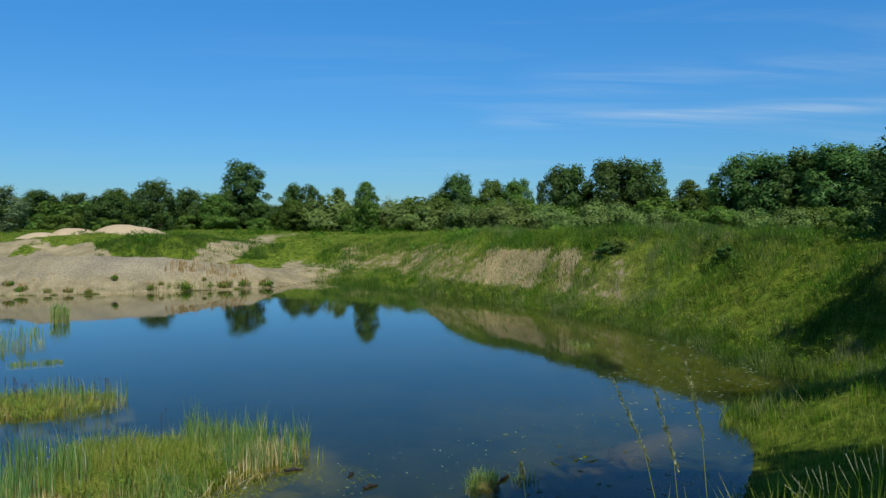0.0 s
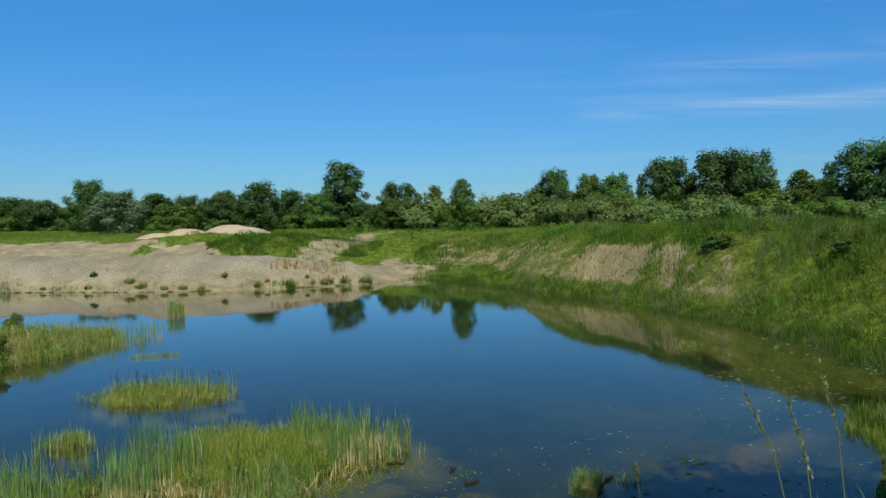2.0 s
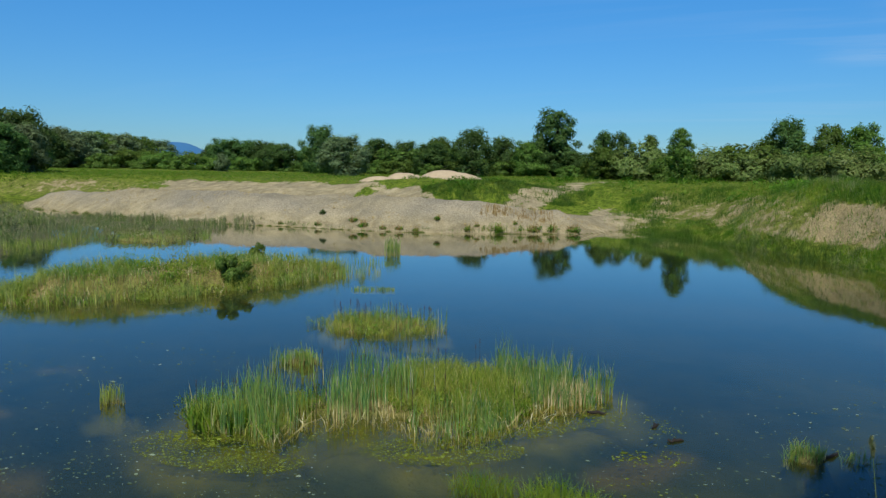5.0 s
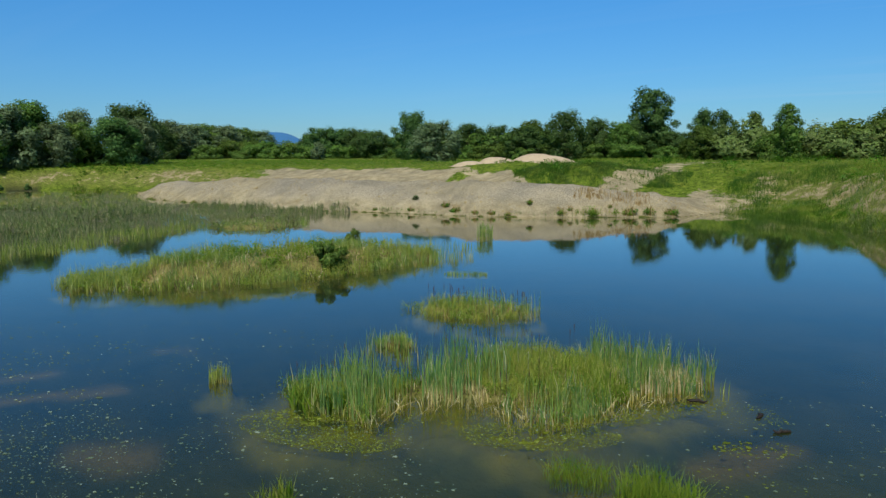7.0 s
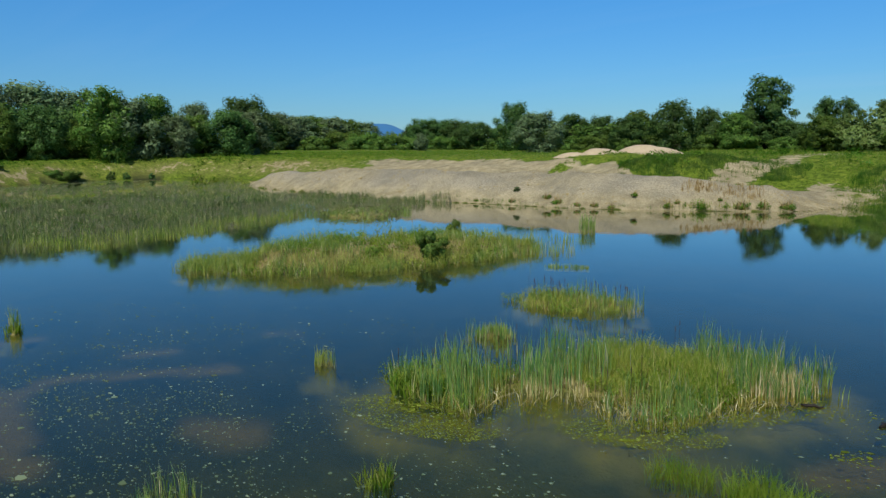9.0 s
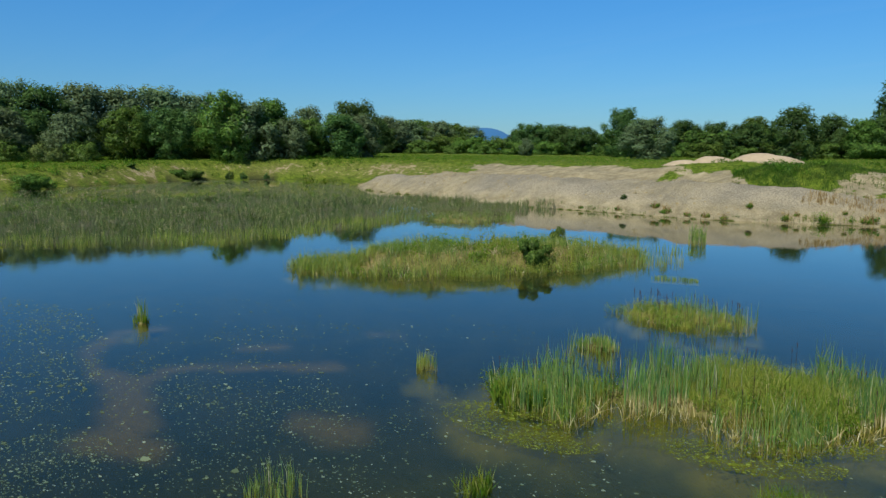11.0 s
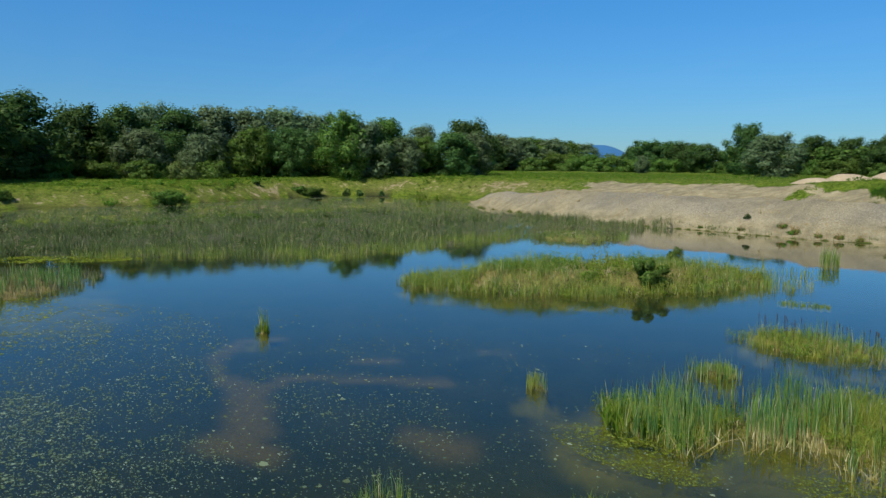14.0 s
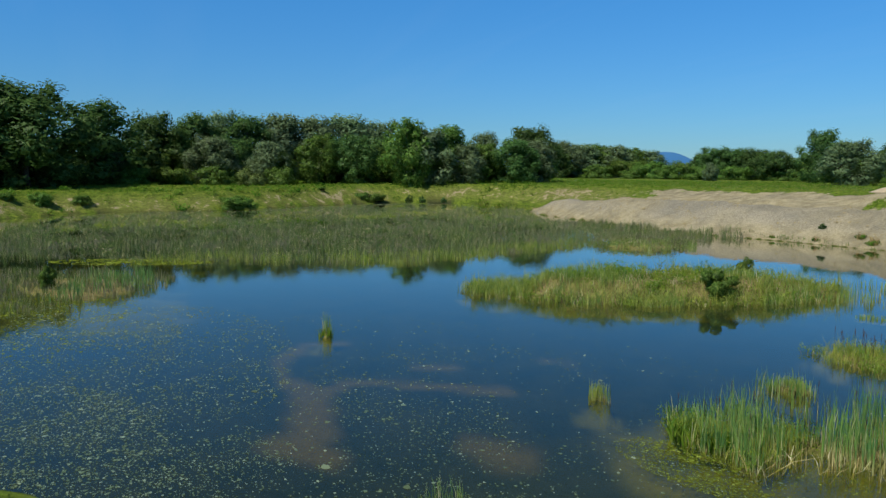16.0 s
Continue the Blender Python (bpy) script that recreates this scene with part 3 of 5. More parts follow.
for spot in ((-37, 1.0, 7, 4, 20), (-13.4, 11.7, 0.6, 0.5, 0), (-23.1, 8.2, 0.6, 0.5, 0), (-48, 5, 5, 3, 60), (-3.6, 11.3, 1.4, 0.6, 10), (-9.3, 10.6, 1.7, 0.9, 0), (-6.6, 12.2, 1.5, 0.7, 20), (-3.9, 14.6, 1.4, 0.6, 50)):
    gweed = np.maximum(gweed, 0.85 * smooth((1.35 - oval(gx, gy, *spot) + 0.3 * rough(gx, gy, 1.2, 97)) / 0.6))
gweed = np.maximum(gweed, 0.55 * smooth((6 + gd + 2 * rough(gx, gy, 3, 96)) / 4) * smooth((gx + 4) / 8) * smooth((gy - 21) / 6))
gweed = gweed * smooth((0.02 - gz) / 0.08)
# brown earth: the islands over the water, and the low scarp at the far end
gsoil = np.zeros(len(gx))
for cx, cy, a, b, turn, h in ISLANDS:
    gsoil = np.maximum(gsoil, smooth((1.3 - oval(gx, gy, cx, cy, a, b, turn)) / 0.15) * smooth((gz + 0.01) / 0.08) * (0.75 + 0.5 * rough(gx, gy, 1.3, 99)))
gsoil = np.clip(np.maximum(gsoil, gsand * smooth((gx + 84) / -8) * (gd > 0) * 0.8 + gsand * smooth((gx + 13) / 5) * (gd > 0) * 0.7), 0, 1)
ginfo = shore_at(gx, gy)[1]
ggravel = smooth((ginfo[:, 0] - 0.8) / 0.8) * smooth((ginfo[:, 1] + 4 - gd) / 3) * smooth((gz - 0.5) / 1.0 + 0.3 * rough(gx, gy, 3, 33))
# how far the bed is painted paler near shore, where less light is lost
gshallow_light = smooth((9 + gd + 2 * rough(gx, gy, 2.5, 87)) / 6) * smooth((14 - np.hypot(gx + 1, (gy - 13) * 0.8)) / 8) * (0.75 + 0.5 * rough(gx, gy, 1.8, 88))
for key, values in (("shallow_light", np.clip(gshallow_light, 0, 1)), ("sand", gsand), ("bed", gbed), ("weed", gweed), ("gravel", ggravel), ("soil", gsoil)):
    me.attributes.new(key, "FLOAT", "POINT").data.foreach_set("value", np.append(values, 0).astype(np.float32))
tagged(new("ground", me), "grassy pond banks with bare sand and gravel spit", "ground", kind="structure")

bm = bmesh.new()
bmesh.ops.create_grid(bm, x_segments=8, y_segments=8, size=1)
bmesh.ops.scale(bm, vec=(80, 60, 1), verts=bm.verts)
bmesh.ops.translate(bm, vec=(-55, 30, 0), verts=bm.verts)
me = bpy.data.meshes.new("water")
bm.to_mesh(me)
me.materials.append(WATER)
tagged(new("water", me), "still dark blue pond water reflecting the sky", "water", kind="structure")


# ---------------------------------------------------------------- grass and reeds
def blade_arrays(rng, x, y, z, height, width, lean=0.25, droop=0.35, segments=2):
    """Tapered bent blades rooted at x, y, z: vertices and triangles."""
    n = len(x)
    a, f = rng.uniform(0, 2 * np.pi, n), rng.uniform(0, 2 * np.pi, n)
    out = np.column_stack([np.cos(a), np.sin(a), np.zeros(n)])
    side = np.column_stack([np.cos(f), np.sin(f), np.zeros(n)]) * (width / 2)[:, None]
    base = np.column_stack([x, y, z - 0.03])
    ln = np.minimum(np.abs(rng.normal(0, lean, n)), 1.9 * lean) * height
    tip = base + out * (ln + droop * rng.uniform(0, 1, n) * height * 0.5)[:, None]
    tip[:, 2] += height * rng.uniform(0.9, 1.05, n)
    if segments == 1:
        v = np.stack([base - side, base + side, tip], 1).reshape(-1, 3)
        return v, np.arange(3 * n).reshape(n, 3)
    mid = base + out * (ln * 0.4)[:, None]
    mid[:, 2] += height * 0.55
    v = np.stack([base - side, base + side, mid - side * 0.8, mid + side * 0.8, tip], 1).reshape(-1, 3)
    k = (np.arange(n) * 5)[:, None, None]
    return v, (k + np.array([[0, 1, 3], [0, 3, 2], [2, 3, 4]])).reshape(-1, 3)


def blade_mesh(name, mat, v, f, segments):
    """One mesh of many blades, with each blade's rise from foot to tip."""
    me = mesh_of(name, v, f, mat)
    rise = np.array((0, 0, 1) if segments == 1 else (0, 0, 0.55, 0.55, 1), np.float32)
    me.attributes.new("rise", "FLOAT", "POINT").data.foreach_set("value", np.tile(rise, len(v) // len(rise)))
    return me


def blades(name, label, category, mat, rng, x, y, z, height, width, **more):
    v, f = blade_arrays(rng, x, y, z, height, width, **more)
    return tagged(new(name, blade_mesh(name, mat, v, f, more.get("segments", 2))), label, category, kind="stuff")


def scatter(rng, count, x0, x1, y0, y1):
    return rng.uniform(x0, x1, count), rng.uniform(y0, y1, count)


def turf(name, label, seed, count, box, height, width, keep, segments=1, mat=GRASS, lean=0.3, low=0.03, clump=16, reach=(-1.5, 400)):
    rng = np.random.RandomState(seed)
    x, y = scatter(rng, count // clump, *box)
    d = shore_at(x, y)[0]
    ok = (d > reach[0]) & (d < reach[1])
    x, y = x[ok], y[ok]
    own = np.repeat(rng.uniform(0.55, 1.25, len(x)), clump)
    x, y = (np.repeat(v, clump) + rng.normal(0, 0.28 * height + 0.04, len(x) * clump) for v in (x, y))
    count = len(x)
    z, sand, bed, d = land(x, y)
    ok = (z > low) & (rng.uniform(0, 1, count) > sand * 1.2) & keep(x, y, z, d)
    x, y, z, own = x[ok], y[ok], z[ok], own[ok]
    patch = 0.65 + 0.5 * rough(x, y, 5, seed) + 0.35 * wave(x, y, 1.3, seed + 3)
    h = height * own * np.clip(patch, 0.3, 1.5) * rng.uniform(0.6, 1.2, len(x))
    return blades(name, label, "grass", mat, rng, x, y, z, h, width * rng.uniform(0.7, 1.3, len(x)), lean=lean, segments=segments)


def within(x, y, outline):
    """Which points lie inside an outline."""
    q = np.array(outline, float)
    inside = np.zeros(len(x), bool)
    for (ax, ay), (bx, by) in zip(q, np.roll(q, -1, 0)):
        inside ^= ((ay > y) != (by > y)) & (x < (bx - ax) * (y - ay) / (by - ay if abs(by - ay) > 1e-9 else 1e-9) + ax)
    return inside


def disc(cx, cy, a, b=None, turn=0.0):
    """An oval outline."""
    b = b or a
    c, k = math.cos(radians(turn)), math.sin(radians(turn))
    return [(cx + a * math.cos(q) * c - b * math.sin(q) * k, cy + a * math.cos(q) * k + b * math.sin(q) * c) for q in np.arange(12) / 12 * 2 * math.pi]


def reeds(name, label, seed, outline, density, height, width, mat=REED, segments=2, lean=0.10, ragged=0.5, gaps=0.45, tall=None, droop=0.25, clump=7, spread=0.10):
    """A stand of reeds inside an outline; tall scales the height from place to place."""
    rng = np.random.RandomState(seed)
    q = np.array(outline)
    (x0, y0), (x1, y1) = q.min(0) - ragged, q.max(0) + ragged
    count = int((x1 - x0) * (y1 - y0) * density)
    x, y = scatter(rng, count // clump, x0, x1, y0, y1)
    own = np.repeat(rng.uniform(0.65, 1.1, len(x)), clump)
    x, y = (np.repeat(v, clump) + rng.normal(0, spread, len(x) * clump) for v in (x, y))
    ok = within(x + ragged * rough(x, y, 2.0 * ragged + 0.4, seed + 9), y + ragged * rough(y, x, 2.0 * ragged + 0.4, seed + 8), q)
    x, y, own = x[ok], y[ok], own[ok]
    thin = wave(x, y, 1.1, seed) * 0.55 + wave(x, y, 0.4, seed + 1) * 0.75
    ok = rng.uniform(-1, 1, len(x)) < thin + gaps
    x, y, own = x[ok], y[ok], own[ok]
    z = np.maximum(land(x, y)[0], -0.15)
    h = height * own * np.clip(0.85 + 0.45 * rough(x, y, 2.2, seed + 5) + 0.28 * wave(x, y, 0.5, seed + 6), 0.3, 1.2) * rng.uniform(0.7, 1.08, len(x)) - np.minimum(z, 0)
    if tall is not None:
        h = h * tall(x, y)
    return blades(name, label, "reeds", mat, rng, x, y, z, h, width * rng.uniform(0.7, 1.3, len(x)), lean=lean, droop=droop, segments=segments)


def unit3(ways):
    """Unit vectors, each three times: one for each corner of a leaf."""
    return np.repeat(ways / (np.linalg.norm(ways, axis=1)[:, None] + 1e-9), 3, 0)


def leaves(rng, lobes, count, size):
    """Leaf sprays over the shells of some lobes: x, y, z, radius, squash."""
    lobes = np.array(lobes)
    share = lobes[:, 3] ** 2
    pick = rng.choice(len(lobes), count, p=share / share.sum())
    way = rng.normal(0, 1, (count, 3))
    way /= np.linalg.norm(way, axis=1)[:, None]
    r = lobes[pick, 3] * (1.07 - np.abs(rng.normal(0, 0.26, count))) * (1 + 0.05 * rng.normal(0, 1, count))
    c = lobes[pick, :3] + way * r[:, None] * np.column_stack([np.ones(count), np.ones(count), lobes[pick, 4]])
    heart = lobes[:, :3].mean(0) if len(lobes) < 200 else lobes[pick, :3]
    whole = c - heart
    whole /= np.linalg.norm(whole, axis=1)[:, None] + 1e-6
    nor = way * 0.6 + whole * 0.8 + rng.normal(0, 0.65, (count, 3)) + np.array([0, 0, 0.45])
    nor /= np.linalg.norm(nor, axis=1)[:, None]
    u = np.cross(nor, rng.normal(0, 1, (count, 3)))
    u /= np.linalg.norm(u, axis=1)[:, None]
    w = np.cross(nor, u)
    s = (size * rng.uniform(0.5, 1.25, count))[:, None]
    k = rng.uniform(0.45, 1.0, (count, 1))
    v = np.stack([c - u * s, c + u * s - w * s * k * 0.5, c + w * s * k * 0.9 - u * s * 0.15], 1).reshape(-1, 3)
    soft = way * 0.75 + whole * 0.55 + rng.normal(0, 0.14, (count, 3)) + np.array([0, 0, 0.2])
    return v, np.arange(3 * count).reshape(count, 3), unit3(soft)


def herbs(name, label, seed, mat, outline, count, size, leaf, each=40):
    """Soft leafy clumps inside an outline, low at its rim."""
    rng = np.random.RandomState(seed)
    q = np.array(outline)
    x, y = scatter(rng, count, *np.stack([q.min(0), q.max(0)], 1).ravel())
    ok = within(x, y, q) & (wave(x, y, 1.6, seed) + 0.5 * wave(x, y, 0.6, seed + 1) > -0.25)
    x, y = x[ok], y[ok]
    z = np.maximum(land(x, y)[0], 0)
    r = size * rng.uniform(0.45, 1.35, len(x))
    lobes = np.column_stack([x, y, z + r * 0.5, r, rng.uniform(0.8, 1.4, len(x))])
    v, f, soft = leaves(rng, lobes, len(lobes) * each, leaf)
    v[:, 2] = np.maximum(v[:, 2], -0.02)
    tagged(new(name, mesh_of(name, v, f, mat, normals=soft)), label, "herbs", kind="stuff")


turf("bank_grass", "tall green and straw-coloured grass on the cut bank", 1, 420000, (-14, 42, 22, 84), 0.45, 0.032,
     lambda x, y, z, d: (d < 17) & (x > -9 - 0.1 * y), reach=(-0.5, 17.5))
turf("waterside_grass", "dark lush grass leaning over the water's edge", 5, 220000, (-12, 18, 19, 68), 0.75, 0.03, lambda x, y, z, d: (d < 1.1 + 1.5 * wave(x, y, 2.6, 2)) & (z < 1.6) & (d > -0.6 + 0.6 * wave(x, y, 1.5, 4) + 1.0 * smooth((28 - y) / 4)),
     mat=LUSH, lean=0.35, low=-0.35, reach=(-1.6, 3.2))
turf("waterside_tussocks", "pale grey-green grass tussocks at the foot of the bank", 9, 120000, (-6, 18, 19, 60), 0.7, 0.026, lambda x, y, z, d: (d < 2.6) & (d > -0.3 + 0.9 * smooth((28 - y) / 4)) & (wave(x, y, 2.2, 12) + 0.4 * wave(x, y, 0.8, 13) > 0.05),
     mat=GREYGRASS, lean=0.45, low=-0.2, clump=40, reach=(-0.8, 3.2))
turf("bank_herbs", "dark lush herbs and tall grass on the upper bank", 7, 300000, (-14, 42, 22, 84), 0.8, 0.04,
     lambda x, y, z, d: (d < 16) & (d > 2.0) & (x > -9 - 0.1 * y) & (rough(x, y, 5.0, 13) + 0.35 * smooth((x - 8) / 6) * smooth((d - 3) / 3) > 0.12), mat=LUSH, reach=(1.5, 16.5))
turf("bank_straw", "yellowed seeding grass scattered over the bank", 16, 90000, (-10, 40, 22, 72), 0.6, 0.022,
     lambda x, y, z, d: (d < 15) & (d > 1.0) & (wave(x, y, 3.4, 15) + 0.5 * wave(x, y, 1.1, 14) > 0.1), mat=GREYGRASS, clump=9, reach=(0.5, 15.5))
for seed, mat, label, share in ((17, LIME, "fresh yellow-green grass tussocks on the bank", 0.25), (18, WEED, "dark green leafy tussocks on the bank", 0.2), (19, GREYGRASS, "pale seeding tussocks on the bank", 0.3)):
    turf("bank_tussocks", label, seed, 70000, (-8, 36, 21, 68), 0.8, 0.032, lambda x, y, z, d, seed=seed, share=share: (d < 14) & (d > 0.8) & (wave(x, y, 4.5, seed) + 0.4 * wave(x, y, 1.4, seed + 2) > share), mat=mat, lean=0.4, clump=45, reach=(0.5, 14.5))
turf("mound_grass", "lush dark grass on the mound behind the spit", 8, 60000, (-42, -12, 70, 90), 0.6, 0.05, lambda x, y, z, d: oval(x, y, -29.5, 78.8, 10.5, 6, 14) < 1 + 0.4 * rough(x, y, 4, 6), mat=LUSH)
turf("shore_grass", "long fresh green grass on the near shore", 2, 46000, (4, 22, 10, 27), 0.45, 0.016, lambda x, y, z, d: (d < 12) & (d > -0.1 + 0.4 * wave(x, y, 0.9, 3)), 2, low=-0.15)
turf("near_grass", "tall meadow grass on the bank before the viewer", 6, 30000, (-8, 12, 1.5, 13), 0.5, 0.010, lambda x, y, z, d: (z < 3.4) & (d > 0.3) & (x > 1.5), 2)
turf("meadow", "short green meadow grass on the level ground", 3, 112000, (-110, 45, 62, 135), 0.45, 0.06, lambda x, y, z, d: (z > 2.4) & (d > 6))
turf("far_meadow", "bright green meadow grass before the forest", 4, 110000, (-165, -84, -12, 130), 0.45, 0.08, lambda x, y, z, d: z > 1.2, mat=LIME)

LEFT_CATTAILS = [(-11.7, 12.1), (-10.7, 11.3), (-9.8, 11.3), (-8.8, 11.4), (-8.6, 12.4), (-9.0, 13.6), (-10.4, 13.8), (-11.5, 13.1)]
RIGHT_CATTAILS = [(-6.6, 17.6), (-5.4, 16.6), (-4.7, 15.7), (-3.3, 16.3), (-3.3, 17.5), (-5.0, 18.3), (-6.6, 18.4)]
FRONT_CATTAILS = [(-6.6, 13.0), (-5.9, 12.6), (-5.1, 12.9), (-4.6, 14.6), (-5.6, 14.9), (-6.7, 14.0)]
THIN_CATTAILS = [(-8.6, 12.7), (-7.7, 13.2), (-7.0, 14.2), (-8.2, 16.8), (-9.6, 16.5), (-9.8, 15.0)]
RUSHES = [(-8.4, 14.6), (-6.9, 13.9), (-5.0, 14.6), (-4.4, 16.0), (-5.2, 17.9), (-7.6, 18.0), (-8.9, 17.0)]
reeds("reed_island", "upright blue-green cattails with straw-coloured feet in the water", 10, LEFT_CATTAILS, 420, 1.0, 0.020, CATTAIL_LEAF, ragged=0.3, lean=0.08, droop=0.25, gaps=-0.2, clump=6, spread=0.05)
reeds("reed_island", "dense tall blue-green cattails at the stand's deep end", 50, RIGHT_CATTAILS, 600, 1.12, 0.020, CATTAIL_LEAF, ragged=0.3, lean=0.08, droop=0.25, gaps=-0.1, clump=6, spread=0.05)
reeds("reed_island", "short green cattails over pale broken stems", 52, FRONT_CATTAILS, 360, 0.75, 0.020, CATTAIL_LEAF, ragged=0.35, lean=0.1, droop=0.25, gaps=-0.35, clump=6, spread=0.05)
reeds("reed_island", "thin grey-green cattail stems with water between them", 53, THIN_CATTAILS, 240, 1.05, 0.019, CATTAIL_LEAF, ragged=0.35, lean=0.06, droop=0.15, gaps=-0.3, clump=4, spread=0.06)
reeds("reed_island", "fine yellow-green rushes in a soft dense stand", 54, RUSHES, 800, 0.66, 0.014, RUSH, ragged=0.3, lean=0.22, droop=0.5, gaps=0.0, clump=14, spread=0.10)
reeds("reed_island", "fine green rushes between the cattails", 55, LEFT_CATTAILS, 420, 0.5, 0.014, RUSH, ragged=0.3, lean=0.22, droop=0.5, gaps=-0.15, clump=14, spread=0.10)
herbs("marsh_herbs", "dark leafy mint and docks under the cattails", 70, WEED, NEAR_REEDS, 420, 0.15, 0.030, 40)
herbs("marsh_herbs", "yellow-green flowering herbs topping the rushes", 71, RUSH, RUSHES, 300, 0.15, 0.024, 44)
reeds("dry_reeds", "pale dead stems among the green cattails", 24, NEAR_REEDS, 110, 0.40, 0.018, DRY, ragged=0.2, lean=0.13, gaps=-0.15, clump=5, spread=0.07, tall=lambda x, y: 0.7 + 0.75 * smooth((x + 5.5) / 2))
reeds("dry_reeds", "bleached dead cattail stems standing in a group", 57, [(-5.2, 15.6), (-3.4, 16.3), (-3.4, 17.2), (-5.2, 16.8)], 170, 0.75, 0.02, DRY, ragged=0.2, lean=0.08, gaps=-0.1, clump=4, spread=0.05)
reeds("dry_reeds", "broken straw-coloured stems lying at the water's edge", 58, [(-9.7, 11.2), (-8.6, 11.2), (-8.3, 12.4), (-6.8, 12.9), (-5.2, 12.7), (-4.5, 14.4), (-3.4, 16.1), (-4.6, 15.6), (-5.4, 13.7), (-7.0, 13.7), (-8.8, 12.6)], 110, 0.38, 0.02, DRY, ragged=0.15, lean=0.9, gaps=-0.1, clump=4)
reeds("broadleaf_weeds", "bright green leafy weeds at the reeds' edge", 25, disc(-10.3, 11.75, 0.75, 0.45, 20), 500, 0.55, 0.05, GRASS, ragged=0.1, lean=0.3)
reeds("reed_island", "low yellow-green rushes on a small muddy islet", 11, ISLET, 330, 0.45, 0.014, RUSH, ragged=0.35, lean=0.3, droop=0.6, gaps=-0.05, clump=12)
reeds("reed_island", "thin upright cattails over the muddy islet", 59, [(-13.6, 20.9), (-11.6, 20.5), (-9.6, 21.4), (-9.8, 22.9), (-12.4, 22.9)], 110, 0.85, 0.018, CATTAIL_LEAF, ragged=0.3, lean=0.06, droop=0.15, gaps=-0.2, clump=4, spread=0.06)
reeds("dry_reeds", "straw-coloured dead stems on the muddy islet", 40, ISLET, 110, 0.30, 0.018, DRY, ragged=0.2, lean=0.3, gaps=-0.1, clump=4)
reeds("reed_island", "green and straw-coloured reeds and grass on a low island", 12, BIG_ISLAND, 210, 0.75, 0.020, REED, ragged=0.6, gaps=-0.05, lean=0.3, droop=0.6, clump=12, spread=0.16,
      tall=lambda x, y: (1.0 - 0.75 * smooth(1.5 - oval(x, y, -23.4, 24.6, 2.4, 0.9, 62))) * (1 + 0.75 * rough(x, y, 2.5, 45)))
reeds("reed_island", "upright green reeds standing in tufts on the low island", 46, BIG_ISLAND, 60, 1.15, 0.024, RUSH, ragged=0.5, gaps=-0.45, lean=0.12, droop=0.3, clump=26, spread=0.2,
      tall=lambda x, y: (1.0 - 0.8 * smooth(1.6 - oval(x, y, -23.4, 24.6, 2.4, 0.9, 62))) * (1 + 0.5 * rough(x, y, 2.0, 47)))
reeds("reed_island", "thin reeds standing in water at the island's tip", 47, [(-20.4, 28.2), (-18.6, 29.4), (-18.3, 32.2), (-19.8, 32.6)], 60, 0.95, 0.022, CATTAIL_LEAF, ragged=0.4, lean=0.06, droop=0.15, gaps=-0.25, clump=4, spread=0.06)
reeds("dry_reeds", "straw-coloured dead grass on the low island", 26, BIG_ISLAND, 26, 0.45, 0.022, DRY, ragged=0.3, lean=0.35, gaps=0.0)
reeds("reed_bed", "wide bed of grey-green marsh reeds", 13,
      [(-48.3, 5.1), (-46.8, 7.7), (-46.4, 10.7), (-43.5, 13.1), (-42, 15.9), (-40.1, 18.6), (-39.7, 22.2), (-40.4, 24.7), (-41.5, 27.6), (-42.1, 33), (-43.4, 36.9), (-47, 43), (-47, 52.0), (-58, 53.0), (-70, 55), (-79, 57), (-84, 62), (-98, 69), (-112, 66), (-117, 53),
       (-111, 38), (-103, 22), (-104, 9), (-92, -3), (-70, -4), (-54, -3)], 74, 0.52, 0.034, SEDGE, 1, ragged=2.2, gaps=0.0, lean=0.42, clump=9, spread=0.22, tall=lambda x, y: (0.6 + 0.4 * smooth((x + 90) / 35)) * (1 + 0.75 * rough(x, y, 4, 44)))
reeds("reed_bed", "taller green reeds with pale stems at the open water's edge", 48, [(-48.0, 5.5), (-46.2, 8.0), (-45.6, 10.9), (-42.8, 13.4), (-41.2, 16.2), (-39.6, 18.7), (-39.2, 22.2), (-40.0, 24.8), (-41.2, 27.8), (-42.0, 33), (-43.2, 37.2),
       (-46, 38), (-44.5, 29.5), (-43.2, 25.0), (-42.6, 20), (-45, 15.4), (-48.6, 11.6), (-50.5, 6.5)], 75, 0.85, 0.032, RUSH, 1, ragged=1.3, gaps=-0.15, lean=0.1, clump=7, spread=0.14)
reeds("reed_bed", "row of dark green reeds at the foot of the sand spit", 27, [(-40.5, 52.5), (-47, 50.5), (-60, 50), (-62, 53.5), (-52, 53.3), (-43, 54.2)], 60, 1.0, 0.05, SEDGE, 1, ragged=0.8)
reeds("reed_island", "yellow-green marsh grass on a flat islet", 28, [(-43.4, 36.9), (-40.1, 36.8), (-37.6, 37.3), (-36.9, 39.5), (-39.3, 43.4), (-44, 45)], 95, 0.65, 0.035, REED, 1, ragged=1.6, lean=0.2, gaps=-0.1)
reeds("reed_bed", "grey-green reeds closing the channel behind the flat islet", 49, [(-44.5, 37.5), (-41.5, 39.5), (-39.2, 44), (-41.5, 50), (-46, 50), (-47, 42)], 80, 0.8, 0.036, SEDGE, 1, ragged=1.4, gaps=-0.1, lean=0.2)
